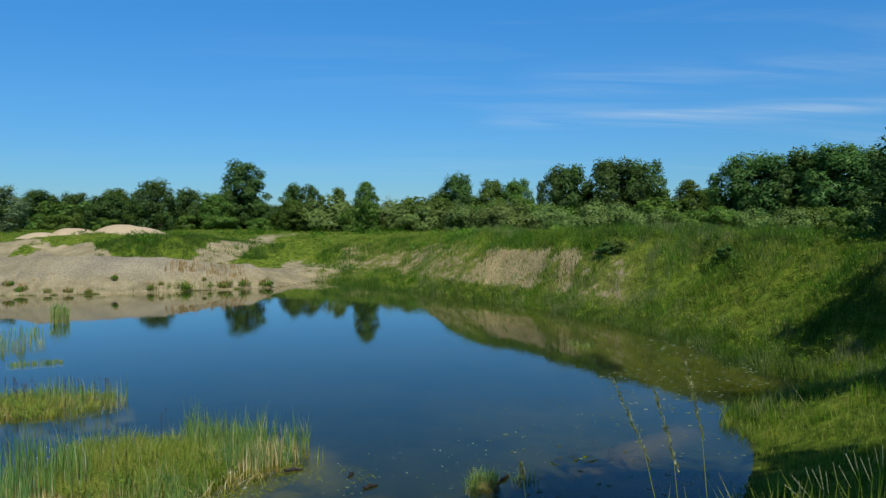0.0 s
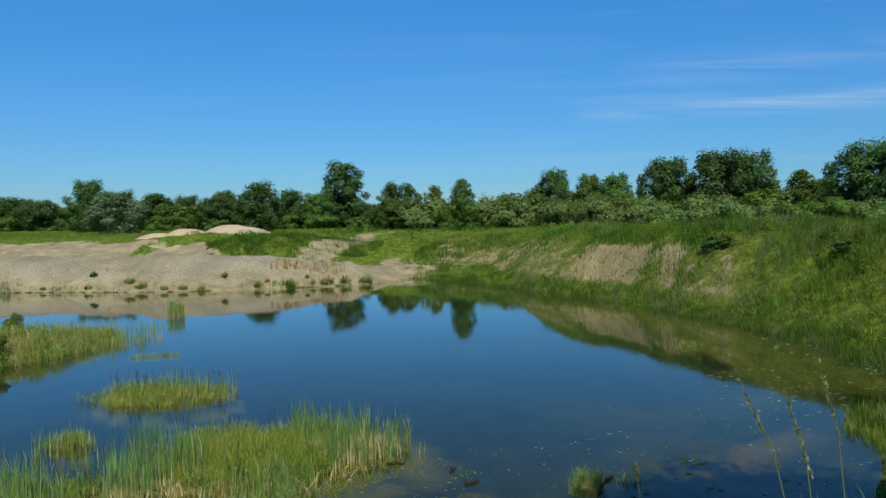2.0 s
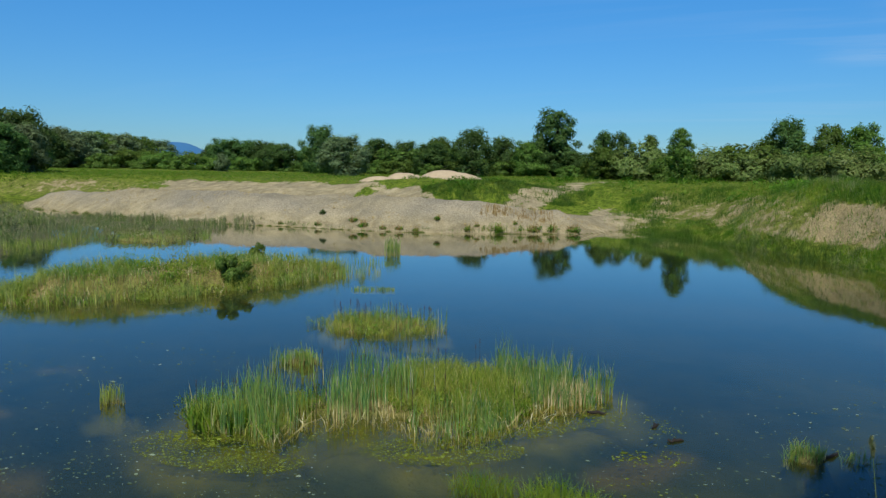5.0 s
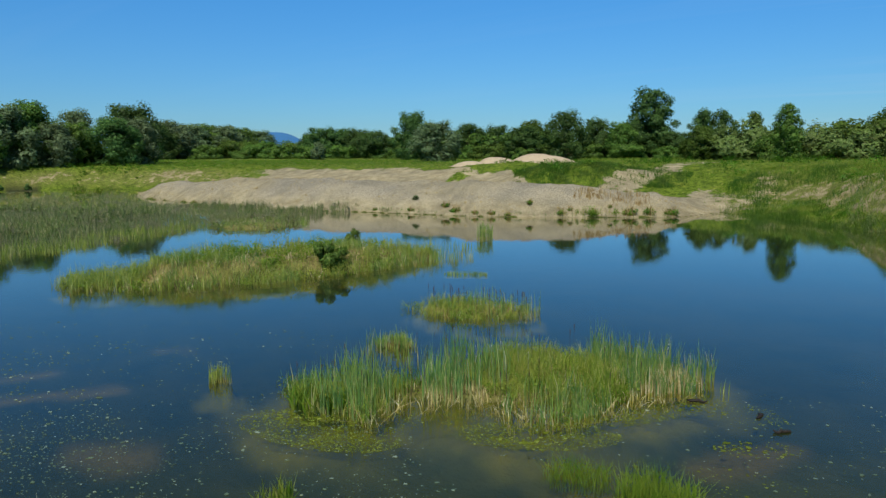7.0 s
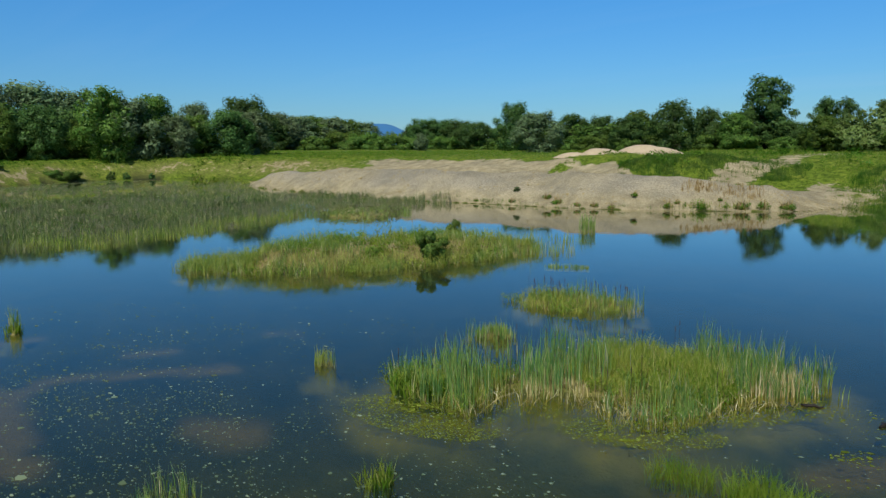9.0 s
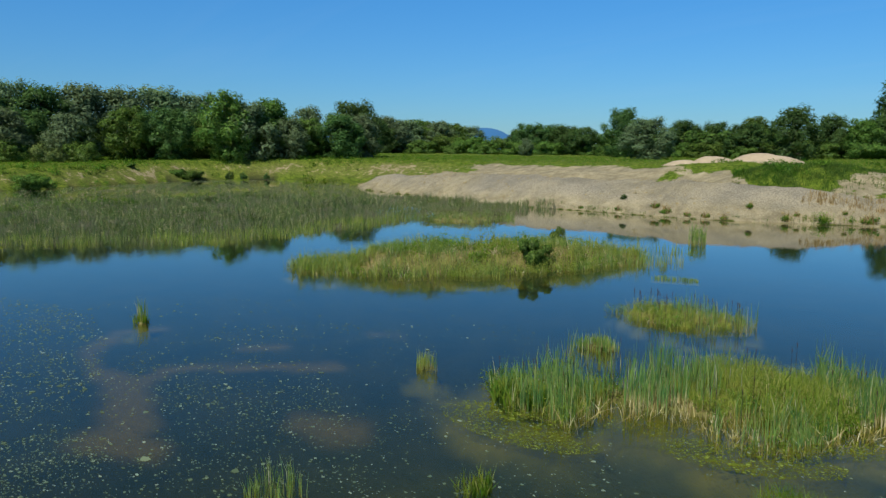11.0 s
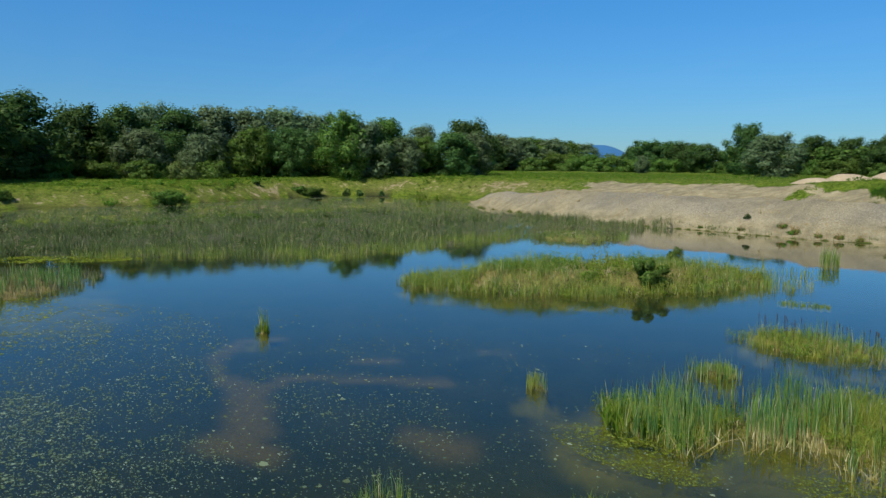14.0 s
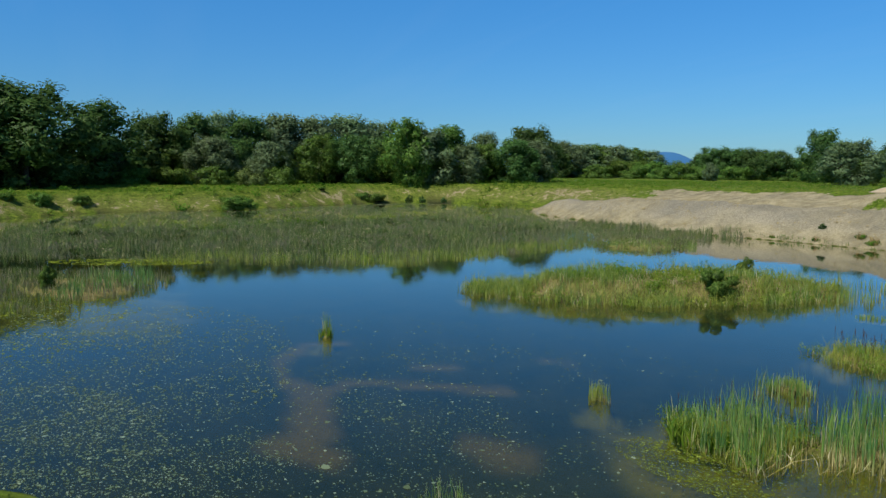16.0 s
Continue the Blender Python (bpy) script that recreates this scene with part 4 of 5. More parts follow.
reeds("reed_spit", "green reeds along a low marshy spit", 14, [(-32.6, -1.3), (-32.6, -.2), (-34.1, 1.7), (-34.5, 4), (-36.4, 5.4), (-40.3, 6.1), (-44, 3.7), (-46, 1), (-47.5, -3.7), (-40, -4.5)], 110, 0.5, 0.024, SEDGE, ragged=0.7, gaps=0.05, lean=0.25)
reeds("reed_spit", "taller dark reeds along the marshy spit", 51, [(-34.2, 0.2), (-35.4, 3.6), (-38.4, 5.2), (-42, 5.0), (-42, 2.6), (-38, 1.6)], 60, 0.9, 0.028, CATTAIL_LEAF, ragged=0.5, gaps=-0.25, lean=0.1)
reeds("reed_tuft", "small tuft of reeds in open water", 15, disc(-13.4, 11.8, 0.36, 0.2), 700, 0.95, 0.018, ragged=0.1)
reeds("reed_tuft", "low grassy tuft on a brown mud islet", 16, disc(-11.6, 16.5, 0.62, 0.35, 20), 500, 0.5, 0.018, ragged=0.1)
reeds("reed_tuft", "bright green sprig growing from open water", 17, disc(-23.1, 8.3, 0.28, 0.22), 900, 0.55, 0.03, GRASS, ragged=0.1, lean=0.2)
reeds("reed_tuft", "dark upright stems above a green sprig", 29, disc(-23.2, 8.4, 0.2, 0.15), 400, 1.35, 0.02, ragged=0.05)
reeds("reed_tuft", "thin clump of reeds in open water", 18, disc(-21.2, 40.2, 0.6, 0.4), 160, 1.3, 0.035, ragged=0.2)
reeds("reed_tuft", "fresh green reed clump near the shore", 19, disc(-2.9, 11.2, 0.85, 0.5, 10), 900, 0.42, 0.013, LIME, ragged=0.3, lean=0.3, gaps=-0.05, droop=0.5, clump=12)
reeds("reed_tuft", "fresh green reed clump near the shore", 38, disc(-4.2, 11.1, 0.5, 0.4, 10), 900, 0.36, 0.013, LIME, ragged=0.25, lean=0.3, gaps=-0.05, droop=0.5, clump=12)
reeds("reed_tuft", "fresh green reed clump near the shore", 20, disc(-8.05, 8.0, 0.35, 0.25), 500, 0.45, 0.03, GRASS, ragged=0.1, lean=0.3)
reeds("reed_tuft", "thin reed clump near the shore", 30, disc(-10.0, 5.5, 0.6, 0.4), 180, 0.55, 0.014, ragged=0.2)
reeds("reed_tuft", "olive clump of weeds in shaded water", 21, disc(0.8, 15.0, 0.34, 0.25), 900, 0.55, 0.013, ragged=0.1, lean=0.3)
reeds("reed_tuft", "dark clump of weeds in shaded water", 31, disc(1.75, 15.3, 0.28, 0.2), 700, 0.3, 0.013, ragged=0.1, lean=0.5)
reeds("reed_tuft", "low islet of olive weeds in open water", 22, disc(-15.8, 28.0, 1.0, 0.35, 20), 260, 0.28, 0.03, ragged=0.2)
reeds("reed_tuft", "thin scattered reeds in open water", 23, disc(-20.6, 35.6, 1.5, 0.7), 22, 0.7, 0.035, ragged=0.3)
reeds("reed_tuft", "thin scattered reeds beside the islet", 32, disc(-19.0, 31.5, 1.4, 2.2), 14, 1.0, 0.03, ragged=0.3)
reeds("reed_tuft", "thin scattered reeds standing in water", 33, disc(-10.0, 16.2, 2.2, 1.2, 30), 16, 1.1, 0.018, ragged=0.3)
reeds("reed_tuft", "single green reed shoot by the reed island", 34, disc(-2.9, 16.8, 0.12), 400, 0.6, 0.025, ragged=0.05)
reeds("reed_tuft", "pale thin grass standing in the shallows", 39, disc(6.1, 32.0, 1.0, 0.45, 120), 160, 0.6, 0.03, REED, 1, ragged=0.2, lean=0.4)
# dry weeds and seedlings on the spit
reeds("dry_weeds", "rust-brown dry weeds on the sand spit", 35, [(-22.9, 59.2), (-16.3, 61.2), (-16.7, 62.6), (-22.9, 60.6)], 80, 0.75, 0.045, RUST, 1, ragged=0.8, gaps=0.1)
reeds("waterline_weeds", "dark green weeds along the spit's waterline", 36, [(-44, 54.0), (-31, 53.4), (-19.9, 57.0), (-14, 60.3), (-14.3, 61.0), (-20, 57.9), (-31, 54.4), (-44, 54.8)], 60, 0.45, 0.05, SEDGE, 1, ragged=0.5, gaps=-0.35, spread=0.2)
reeds("waterline_weeds", "green weeds at the spit's foot", 37, [(-21.8, 57.0), (-17.6, 59.0), (-17.8, 59.6), (-21.8, 57.8)], 60, 0.7, 0.05, GRASS, 1, ragged=0.3, gaps=0.0)


# ---------------------------------------------------------------- trees and bushes
def tube(points, radii, sides=6):
    """Vertices and quads of a tapered limb through some points."""
    v, f = [], []
    for k, (p, r) in enumerate(zip(points, radii)):
        way = Vector(points[min(k + 1, len(points) - 1)]) - Vector(points[max(k - 1, 0)])
        q = way.to_track_quat("Z", "Y")
        for s in range(sides):
            a = 2 * math.pi * s / sides
            v.append(Vector(p) + q @ Vector((math.cos(a) * r, math.sin(a) * r, 0)))
        if k:
            b = (k - 1) * sides
            f += [(b + s, b + (s + 1) % sides, b + sides + (s + 1) % sides, b + sides + s) for s in range(sides)]
    return [tuple(c) for c in v], f


def masses(rng, lobes, each=44, fill=0.78):
    """The dense inside of a crown: large ragged sprays under the outer leaves."""
    lobes = np.repeat(np.array(lobes), each, 0)
    n = len(lobes)
    way = rng.normal(0, 1, (n, 3))
    way /= np.linalg.norm(way, axis=1)[:, None]
    c = lobes[:, :3] + way * (lobes[:, 3] * rng.uniform(0.45, 1.0, n) * fill)[:, None] * np.column_stack([np.ones(n), np.ones(n), lobes[:, 4]])
    nor = way + rng.normal(0, 0.45, (n, 3)) + np.array([0, 0, 0.25])
    nor /= np.linalg.norm(nor, axis=1)[:, None]
    u = np.cross(nor, rng.normal(0, 1, (n, 3)))
    u /= np.linalg.norm(u, axis=1)[:, None]
    w = np.cross(nor, u)
    s = (lobes[:, 3] * rng.uniform(0.14, 0.28, n))[:, None]
    v = np.stack([c - u * s, c + u * s - w * s * 0.5, c + w * s * 0.9 - u * s * 0.1], 1).reshape(-1, 3)
    return v, np.arange(3 * n).reshape(n, 3), unit3(way + np.array([0, 0, 0.2]))


def foliage_mesh(name, rng, lobes, count, size, mat, fill=0.8):
    v, f, soft = leaves(rng, lobes, count, size)
    mv, mf, msoft = masses(rng, lobes, 62, fill)
    tri = np.concatenate([f, mf + len(v)])
    return mesh_of(name, np.concatenate([v, mv]), tri, mat, normals=np.concatenate([soft, msoft]))


def build_tree(name, label, seed, mat, height, crown_r, crown_low, lobes_n, count, size, lean=0.0, narrow=1.0, lobe=(0.18, 0.36), group="trees round the pond"):
    rng = np.random.RandomState(seed)
    top, low = height, height * crown_low
    lobes = []
    for k in range(lobes_n):
        h = (k + 0.5) / lobes_n
        wide = max(0.4, 1 - abs(2 * h - 0.95) ** 2.6) ** 0.5
        lr = crown_r * rng.uniform(*lobe)
        a = 2.399 * k + rng.uniform(-0.6, 0.6)
        rr = max(0.1, crown_r * wide - lr) * (rng.uniform(0.75, 1.1) if k % 4 else rng.uniform(0.1, 0.5)) * narrow
        lobes.append((math.cos(a) * rr + lean * h * height, math.sin(a) * rr, low + (top - low) * h ** 0.9 - lr * 0.75, lr, rng.uniform(0.85, 1.2)))
    holder = new(name)
    wood_v, wood_f = tube([(0, 0, -0.4), (0.1, 0, height * 0.2), (lean * height * 0.4, 0.1, height * 0.5), (lean * height * 0.8, 0, height * 0.85)],
                          [height * 0.024, height * 0.018, height * 0.012, height * 0.004])
    for lb in lobes[:: max(1, lobes_n // 9)]:
        z0 = max(height * 0.12, lb[2] * 0.55)
        v, f = tube([(lean * z0 * 0.6, 0, z0), ((lb[0] + lean * z0 * .6) * 0.5, lb[1] * 0.5, (z0 + lb[2]) * 0.5 + 0.2), lb[:3]], [height * 0.009, height * 0.006, height * 0.002], 5)
        wood_f += [tuple(q + len(wood_v) for q in face) for face in f]
        wood_v += v
    part("trunk", mesh_of("trunk", wood_v, wood_f, BARK, True), holder)
    part("crown", foliage_mesh("crown", rng, lobes, count, size, mat), holder)
    return tagged(holder, label, "tree", group)


def build_bush(name, label, seed, mat, height, radius, count, size, group="bushes round the pond", fill=0.8):
    rng = np.random.RandomState(seed)
    lobes = []
    for k in range(24):
        a, r = 2.399 * k, radius * 0.8 * math.sqrt(k / 24)
        lr = radius * rng.uniform(0.17, 0.34)
        lobes.append((math.cos(a) * r, math.sin(a) * r, max(lr * 0.5, height * rng.uniform(0.10, 0.98) * (1 - 0.35 * r / radius) - lr * 0.5), lr, rng.uniform(0.8, 1.15)))
    holder = new(name)
    wv, wf = [], []
    for lb in lobes[::3]:
        v, f = tube([(lb[0] * 0.15, lb[1] * 0.15, -0.2), (lb[0] * 0.6, lb[1] * 0.6, lb[2] * 0.6), lb[:3]], [height * 0.013, height * 0.009, height * 0.003], 5)
        wf += [tuple(q + len(wv) for q in face) for face in f]
        wv += v
    part("stems", mesh_of("stems", wv, wf, BARK, True), holder)
    part("foliage", foliage_mesh("foliage", rng, lobes, count, size, mat, fill), holder)
    return tagged(holder, label, "bush", group)


# one of each kind; the others are copies of these
KINDS = {
    "oak": [build_tree("oak_tree", "broad dark green oak with a rounded crown", 100 + k, OAK, 15, 6.6, 0.04, 48, 8000, 0.31) for k in range(3)],
    "tall": [build_tree("tall_tree", "tall dark green tree with an open lobed crown", 110 + k, OAK, 16, 5.7, 0.08, 42, 6400, 0.35, 0.03, 0.95) for k in range(2)],
    "ash": [build_tree("ash_tree", "mid-green leafy tree with an airy crown", 120 + k, ASH, 15, 6.0, 0.05, 46, 6600, 0.35) for k in range(2)],
    "silver": [build_tree("willow_tree", "silvery grey-green willow with a soft crown", 130 + k, WILLOW, 14, 6.2, 0.02, 48, 7000, 0.31) for k in range(2)],
    "slim": [build_tree("poplar_tree", "slender young tree with an uneven spiky top", 140 + k, ASH, 13, 2.8, 0.06, 34, 4200, 0.26, lobe=(0.28, 0.5)) for k in range(2)],
    "shade": [build_tree("ash_tree", "leafy tree on the near bank, shading the water", 145, OAK, 15, 6.0, 0.30, 36, 5000, 0.32)],
    "shrub": [build_bush("bush", "dark green leafy shrub on a low rise", 155, OAK, 1.7, 1.0, 2600, 0.08)],
    "small_shrub": [build_bush("bush", "green leafy shrub on the low island", 156, ASH, 1.7, 1.0, 5200, 0.075)],
    "green_bush": [build_bush("bush", "bright green rounded bush on the meadow's edge", 150 + k, ASH, 4.5, 3.6, 4000, 0.22) for k in range(2)],
    "grey_bush": [build_bush("willow_bush", "grey-green willow bush on the meadow's edge", 160 + k, SALLOW, 4.8, 3.6, 4000, 0.20) for k in range(2)],
}
SIZE = {"oak": 15, "tall": 16, "ash": 15, "silver": 14, "slim": 13, "shade": 15, "shrub": 1.8, "small_shrub": 1.8, "green_bush": 4.6, "grey_bush": 4.9}
used = {}
plant_rng = random.Random(7)


def plant(kind, az, dist, top, wide=1.0):
    """A plant of that kind on a bearing, at a distance, whose top stands so many degrees over the eye's level."""
    x, y = bearing(az, dist)
    z = max(0.3, float(land([x], [y])[0][0]))
    height = 5.5 + dist * math.tan(radians(top)) - z
    s = max(0.15, height / SIZE[kind])
    k = used.get(kind, 0)
    used[kind] = k + 1
    first = KINDS[kind][k % len(KINDS[kind])]
    wide = wide * (1.22 if SIZE[kind] > 10 else 1.0)
    m = Matrix.LocRotScale((x, y, z - 0.1), Euler((0, 0, plant_rng.uniform(0, 6.28))), (s * wide, s * wide, s))
    if k < len(KINDS[kind]):
        first.matrix_basis = m
        return first
    made = copy_thing(first, Matrix())
    made.matrix_basis = m
    return made


# single trees that stand out, stand by stand: kind, bearing, distance, top, width
RIGHT_WOOD = (("oak", -1.1, 125, 3.85, 0.8), ("ash", -3.8, 125, 3.4, 0.8), ("ash", -5.7, 125, 3.4, 0.9), ("tall", -8.7, 120, 4.35, 0.8), ("tall", -10.2, 120, 4.45, 0.9),
              ("oak", -13.3, 118, 4.9, 1.0), ("oak", -15.3, 120, 4.8, 0.8), ("slim", -18.6, 110, 3.25, 1.3), ("tall", -21.8, 105, 4.85, 1.0), ("oak", -24.0, 105, 5.0, 1.0),
              ("tall", -26.0, 104, 5.2, 1.0), ("oak", -28.4, 102, 5.5, 1.1), ("oak", -30.6, 104, 5.3, 1.1))
MIDDLE_ROW = (("tall", 15.2, 156, 4.6, 1.0), ("oak", 21.6, 131, 3.1, 1.0), ("tall", 11.6, 140, 3.0, 0.8), ("tall", 10.2, 140, 2.9, 0.8), ("slim", 8.1, 130, 2.75, 0.9),
              ("slim", 6.0, 98, 3.25, 1.1), ("oak", 28.9, 170, 2.25, 1.2), ("oak", 26.8, 170, 2.1, 1.1), ("ash", 24.2, 165, 2.45, 1.0), ("oak", 19.2, 155, 2.5, 1.0),
              ("ash", 17.4, 150, 2.2, 1.0), ("oak", 33.4, 165, 3.2, 0.9), ("silver", 31.6, 138, 2.5, 1.3))
FAR_GAP = (("oak", 36.2, 200, 1.75, 1.4), ("oak", 37.6, 225, 1.9, 1.4), ("oak", 39.0, 230, 1.95, 1.4), ("oak", 40.3, 230, 2.05, 1.3), ("oak", 41.2, 235, 1.6, 1.0), ("silver", 40.6, 190, 0.9, 0.9),
           ("silver", 45.1, 330, 1.85, 1.5), ("ash", 46.4, 320, 2.0, 1.5), ("silver", 47.6, 300, 2.2, 1.5), ("ash", 48.9, 300, 2.3, 1.4), ("silver", 50.1, 290, 2.35, 1.5), ("silver", 51.4, 270, 2.55, 1.4), ("oak", 52.0, 260, 2.2, 1.2))
LEFT_FOREST = (("oak", 53.9, 165, 3.7, 1.1), ("silver", 57.4, 175, 3.3, 0.9), ("ash", 60.2, 145, 3.8, 0.9), ("silver", 61.8, 142, 3.5, 1.1), ("ash", 63.5, 140, 4.25, 0.9),
               ("silver", 65.6, 180, 4.1, 1.1), ("silver", 68.0, 178, 4.45, 1.1), ("silver", 70.8, 175, 4.4, 1.1), ("silver", 73.2, 170, 4.45, 1.1), ("oak", 75.6, 165, 4.3, 1.0),
               ("silver", 77.4, 165, 4.6, 0.7), ("oak", 79.4, 160, 4.3, 1.0), ("oak", 82.2, 155, 4.3, 1.0), ("oak", 86.0, 140, 5.0, 1.2), ("oak", 90.2, 128, 6.1, 1.2),
               ("oak", 94.0, 128, 6.2, 1.2))
for row in RIGHT_WOOD + MIDDLE_ROW + FAR_GAP + LEFT_FOREST:
    plant(*row)
# the lower trees and bushes between and before them
for az in np.arange(-33, 9, 2.0):
    plant("grey_bush" if plant_rng.random() < 0.6 else "green_bush", az + plant_rng.uniform(-0.7, 0.7), plant_rng.uniform(84, 98) if az < 0 else plant_rng.uniform(102, 118), plant_rng.uniform(1.2, 2.1), plant_rng.uniform(1.0, 1.4))
for az in np.arange(-33, 12, 2.2):
    plant(plant_rng.choice(("green_bush", "grey_bush", "ash")), az + plant_rng.uniform(-0.8, 0.8), plant_rng.uniform(112, 128), plant_rng.uniform(1.6, 2.6), 1.3)
for az in np.arange(9, 54, 1.6):
    plant(plant_rng.choice(("oak", "green_bush", "ash", "green_bush")), az + plant_rng.uniform(-0.6, 0.6), 148 + max(0, az - 25) * 6 + plant_rng.uniform(0, 14), plant_rng.uniform(1.3, 2.2) * (1 if az < 36 else 0.75), 1.45)
for az in np.arange(10, 54, 2.4):
    plant("green_bush", az + plant_rng.uniform(-0.8, 0.8), 140 + max(0, az - 25) * 5 + plant_rng.uniform(0, 6), plant_rng.uniform(0.4, 1.0), 1.5)
for az in np.arange(54, 98, 1.7):
    plant(plant_rng.choice(("oak", "silver", "ash", "oak")), az + plant_rng.uniform(-0.8, 0.8), plant_rng.uniform(142, 160), plant_rng.uniform(1.6, 3.2), plant_rng.uniform(1.0, 1.3))
for az in np.arange(54, 97, 2.7):
    plant(plant_rng.choice(("green_bush", "grey_bush", "green_bush")), az + plant_rng.uniform(-0.8, 0.8), plant_rng.uniform(132, 140) + (20 if az < 71 else 0), plant_rng.uniform(0.5, 1.4), plant_rng.uniform(1.0, 1.4))
# bushes by the water
for row in (("small_shrub", 40.1, 33.6, -6.0, 0.95), ("shrub", 33.2, 66.8, -3.25, 1.5), ("small_shrub", 38.3, 39.6, -5.3, 0.6), ("small_shrub", 89.4, 38.1, -5.9, 0.55), ("green_bush", 76.4, 108, -1.62, 1.75), ("green_bush", 70.1, 128, -1.48, 1.5), ("green_bush", 66.9, 131, -1.42, 1.6), ("green_bush", 65.9, 131, -1.45, 1.4),
            ("shrub", 63.3, 131, -1.6, 1.0), ("shrub", 62.3, 131, -1.7, 1.0), ("shrub", 60.6, 131, -1.78, 1.1), ("green_bush", 89.5, 106, -1.3, 1.2), ("green_bush", 87.0, 108, -1.45, 1.2), ("green_bush", 91.5, 104, -1.3, 1.4)):
    plant(*row)
# dark bushes on the brow of the bank
for az, over, wide in ((-12.7, 0.45, 1.2), (-13.6, 0.35, 1.2), (-21.4, 0.4, 1.3)):
    line = np.array([bearing(az, q) for q in np.arange(30, 60, 0.25)])
    brow = int(np.argmax(land(line[:, 0], line[:, 1])[0] > 3.6))
    dist = 30 + 0.25 * brow
    z = float(land(*line[brow][:, None])[0][0])
    plant("shrub", az, dist, math.degrees(math.atan2(z + over + 0.35 - 5.5, dist)), wide * 1.6)
# trees behind the viewer's right hand that shade the near water and the bank
for kind, x, y, h, w in (("shade", 6.1, 2.9, 14, 0.55), ("shade", 8.6, 1.7, 17, 0.55), ("shade", 10.3, 3.6, 12.5, 0.76), ("shade", 12.9, 14.2, 10.5, 0.5), ("shade", 17.8, 19.5, 12.0, 0.55), ("shade", 23.5, 19, 15, 0.9), ("oak", 22.4, 33.4, 6.0, 1.25), ("oak", 32, 36, 12, 0.8), ("shade", 33, 24, 16, 1.0)):
    first = KINDS[kind][0]
    made = first if used.get(kind, 0) == 0 else copy_thing(first, Matrix())
    used[kind] = used.get(kind, 0) + 1
    z = float(land([x], [y])[0][0])
    made.matrix_basis = Matrix.LocRotScale((x, y, z - 0.1), Euler((0, 0, x)), (h / 15 * w, h / 15 * w, h / 15))


def weeds(name, label, seed, mat, count, box, keep, size, leaf):
    """Low leafy clumps on the ground, in one mesh."""
    rng = np.random.RandomState(seed)
    x, y = scatter(rng, count, *box)
    z, sand, bed, d = land(x, y)
    ok = (sand < 0.35) & (z > 0.1) & keep(x, y, z, d) & (wave(x, y, 4, seed) + 0.5 * wave(x, y, 1.5, seed + 1) > 0.05)
    r = size * rng.uniform(0.5, 1.3, count)
    lobes = np.column_stack([x, y, z + r * 0.35, r, np.full(count, 0.8)])[ok]
    v, f, soft = leaves(rng, lobes, len(lobes) * 44, leaf)
    tagged(new(name, mesh_of(name, v, f, mat, normals=soft)), label, "weeds", kind="stuff")


weeds("bank_weeds", "dark leafy nettles and weeds on the bank", 51, WEED, 7600, (-8, 34, 22, 68), lambda x, y, z, d: (d < 13) & (d > 0.4), 0.30, 0.06)
weeds("meadow_weeds", "leafy weeds at the meadow's edge", 52, WEED, 900, (-45, 10, 62, 100), lambda x, y, z, d: (z > 2.6), 0.6, 0.14)
weeds("scarp_weeds", "green weeds along the low scarp", 53, WEED, 1000, (-125, -95, -5, 80), lambda x, y, z, d: (d < 14) & (d > 0.5), 0.6, 0.15)


weeds("bank_weeds", "tall dark nettles along the bank's upper edge", 54, LUSH, 2200, (2, 40, 22, 66), lambda x, y, z, d: (d < 14) & (d > 4.5) & (z > 2.6), 0.5, 0.09)
weeds("bank_weeds", "fresh light green herbs on the bank", 55, HERB, 3600, (-8, 36, 22, 66), lambda x, y, z, d: (d < 12) & (d > 0.6), 0.24, 0.05)


def clods(name, label, seed, mat, count, box, keep, size):
    """Loose angular lumps of earth, half sunk in the ground, in one mesh."""
    rng = np.random.RandomState(seed)
    x, y = scatter(rng, count, *box)
    z, sand, bed, d = land(x, y)
    ok = keep(x, y, z, d, sand)
    x, y, z = x[ok], y[ok], z[ok]
    n = len(x)
    r = size * np.exp(rng.normal(0, 0.5, n))
    corners = np.array([(1, 0, 0), (-0.5, 0.87, 0), (-0.5, -0.87, 0), (0.4, 0.3, 0.7), (-0.5, 0.1, 0.6), (0.1, -0.5, 0.65)])
    v = corners[None] * rng.uniform(0.6, 1.4, (n, 6, 3)) * r[:, None, None]
    a = rng.uniform(0, 6.28, n)[:, None]
    v = np.stack([v[..., 0] * np.cos(a) - v[..., 1] * np.sin(a), v[..., 0] * np.sin(a) + v[..., 1] * np.cos(a), v[..., 2]], -1)
    v += np.stack([x, y, z - 0.1 * r], -1)[:, None]
    tri = np.array([(3, 4, 5), (0, 1, 3), (1, 4, 3), (1, 2, 4), (2, 5, 4), (2, 0, 5), (0, 3, 5)])
    tagged(new(name, mesh_of(name, v.reshape(-1, 3), ((np.arange(n) * 6)[:, None, None] + tri).reshape(-1, 3), mat)), label, "earth", kind="stuff")


clods("loose_earth", "tan clods of dry earth on the cut bank", 56, CLOD, 16000, (-10, 20, 30, 72), lambda x, y, z, d, sand: (sand > 0.48) & (d > 0.8) & (d < 8), 0.032)
clods("loose_earth", "grey stones and clods on the sand spit", 57, CLOD, 9000, (-85, -12, 52, 70), lambda x, y, z, d, sand: (sand > 0.5) & (d > 0.3) & (d < 9) & (wave(x, y, 4, 3) > 0), 0.05)


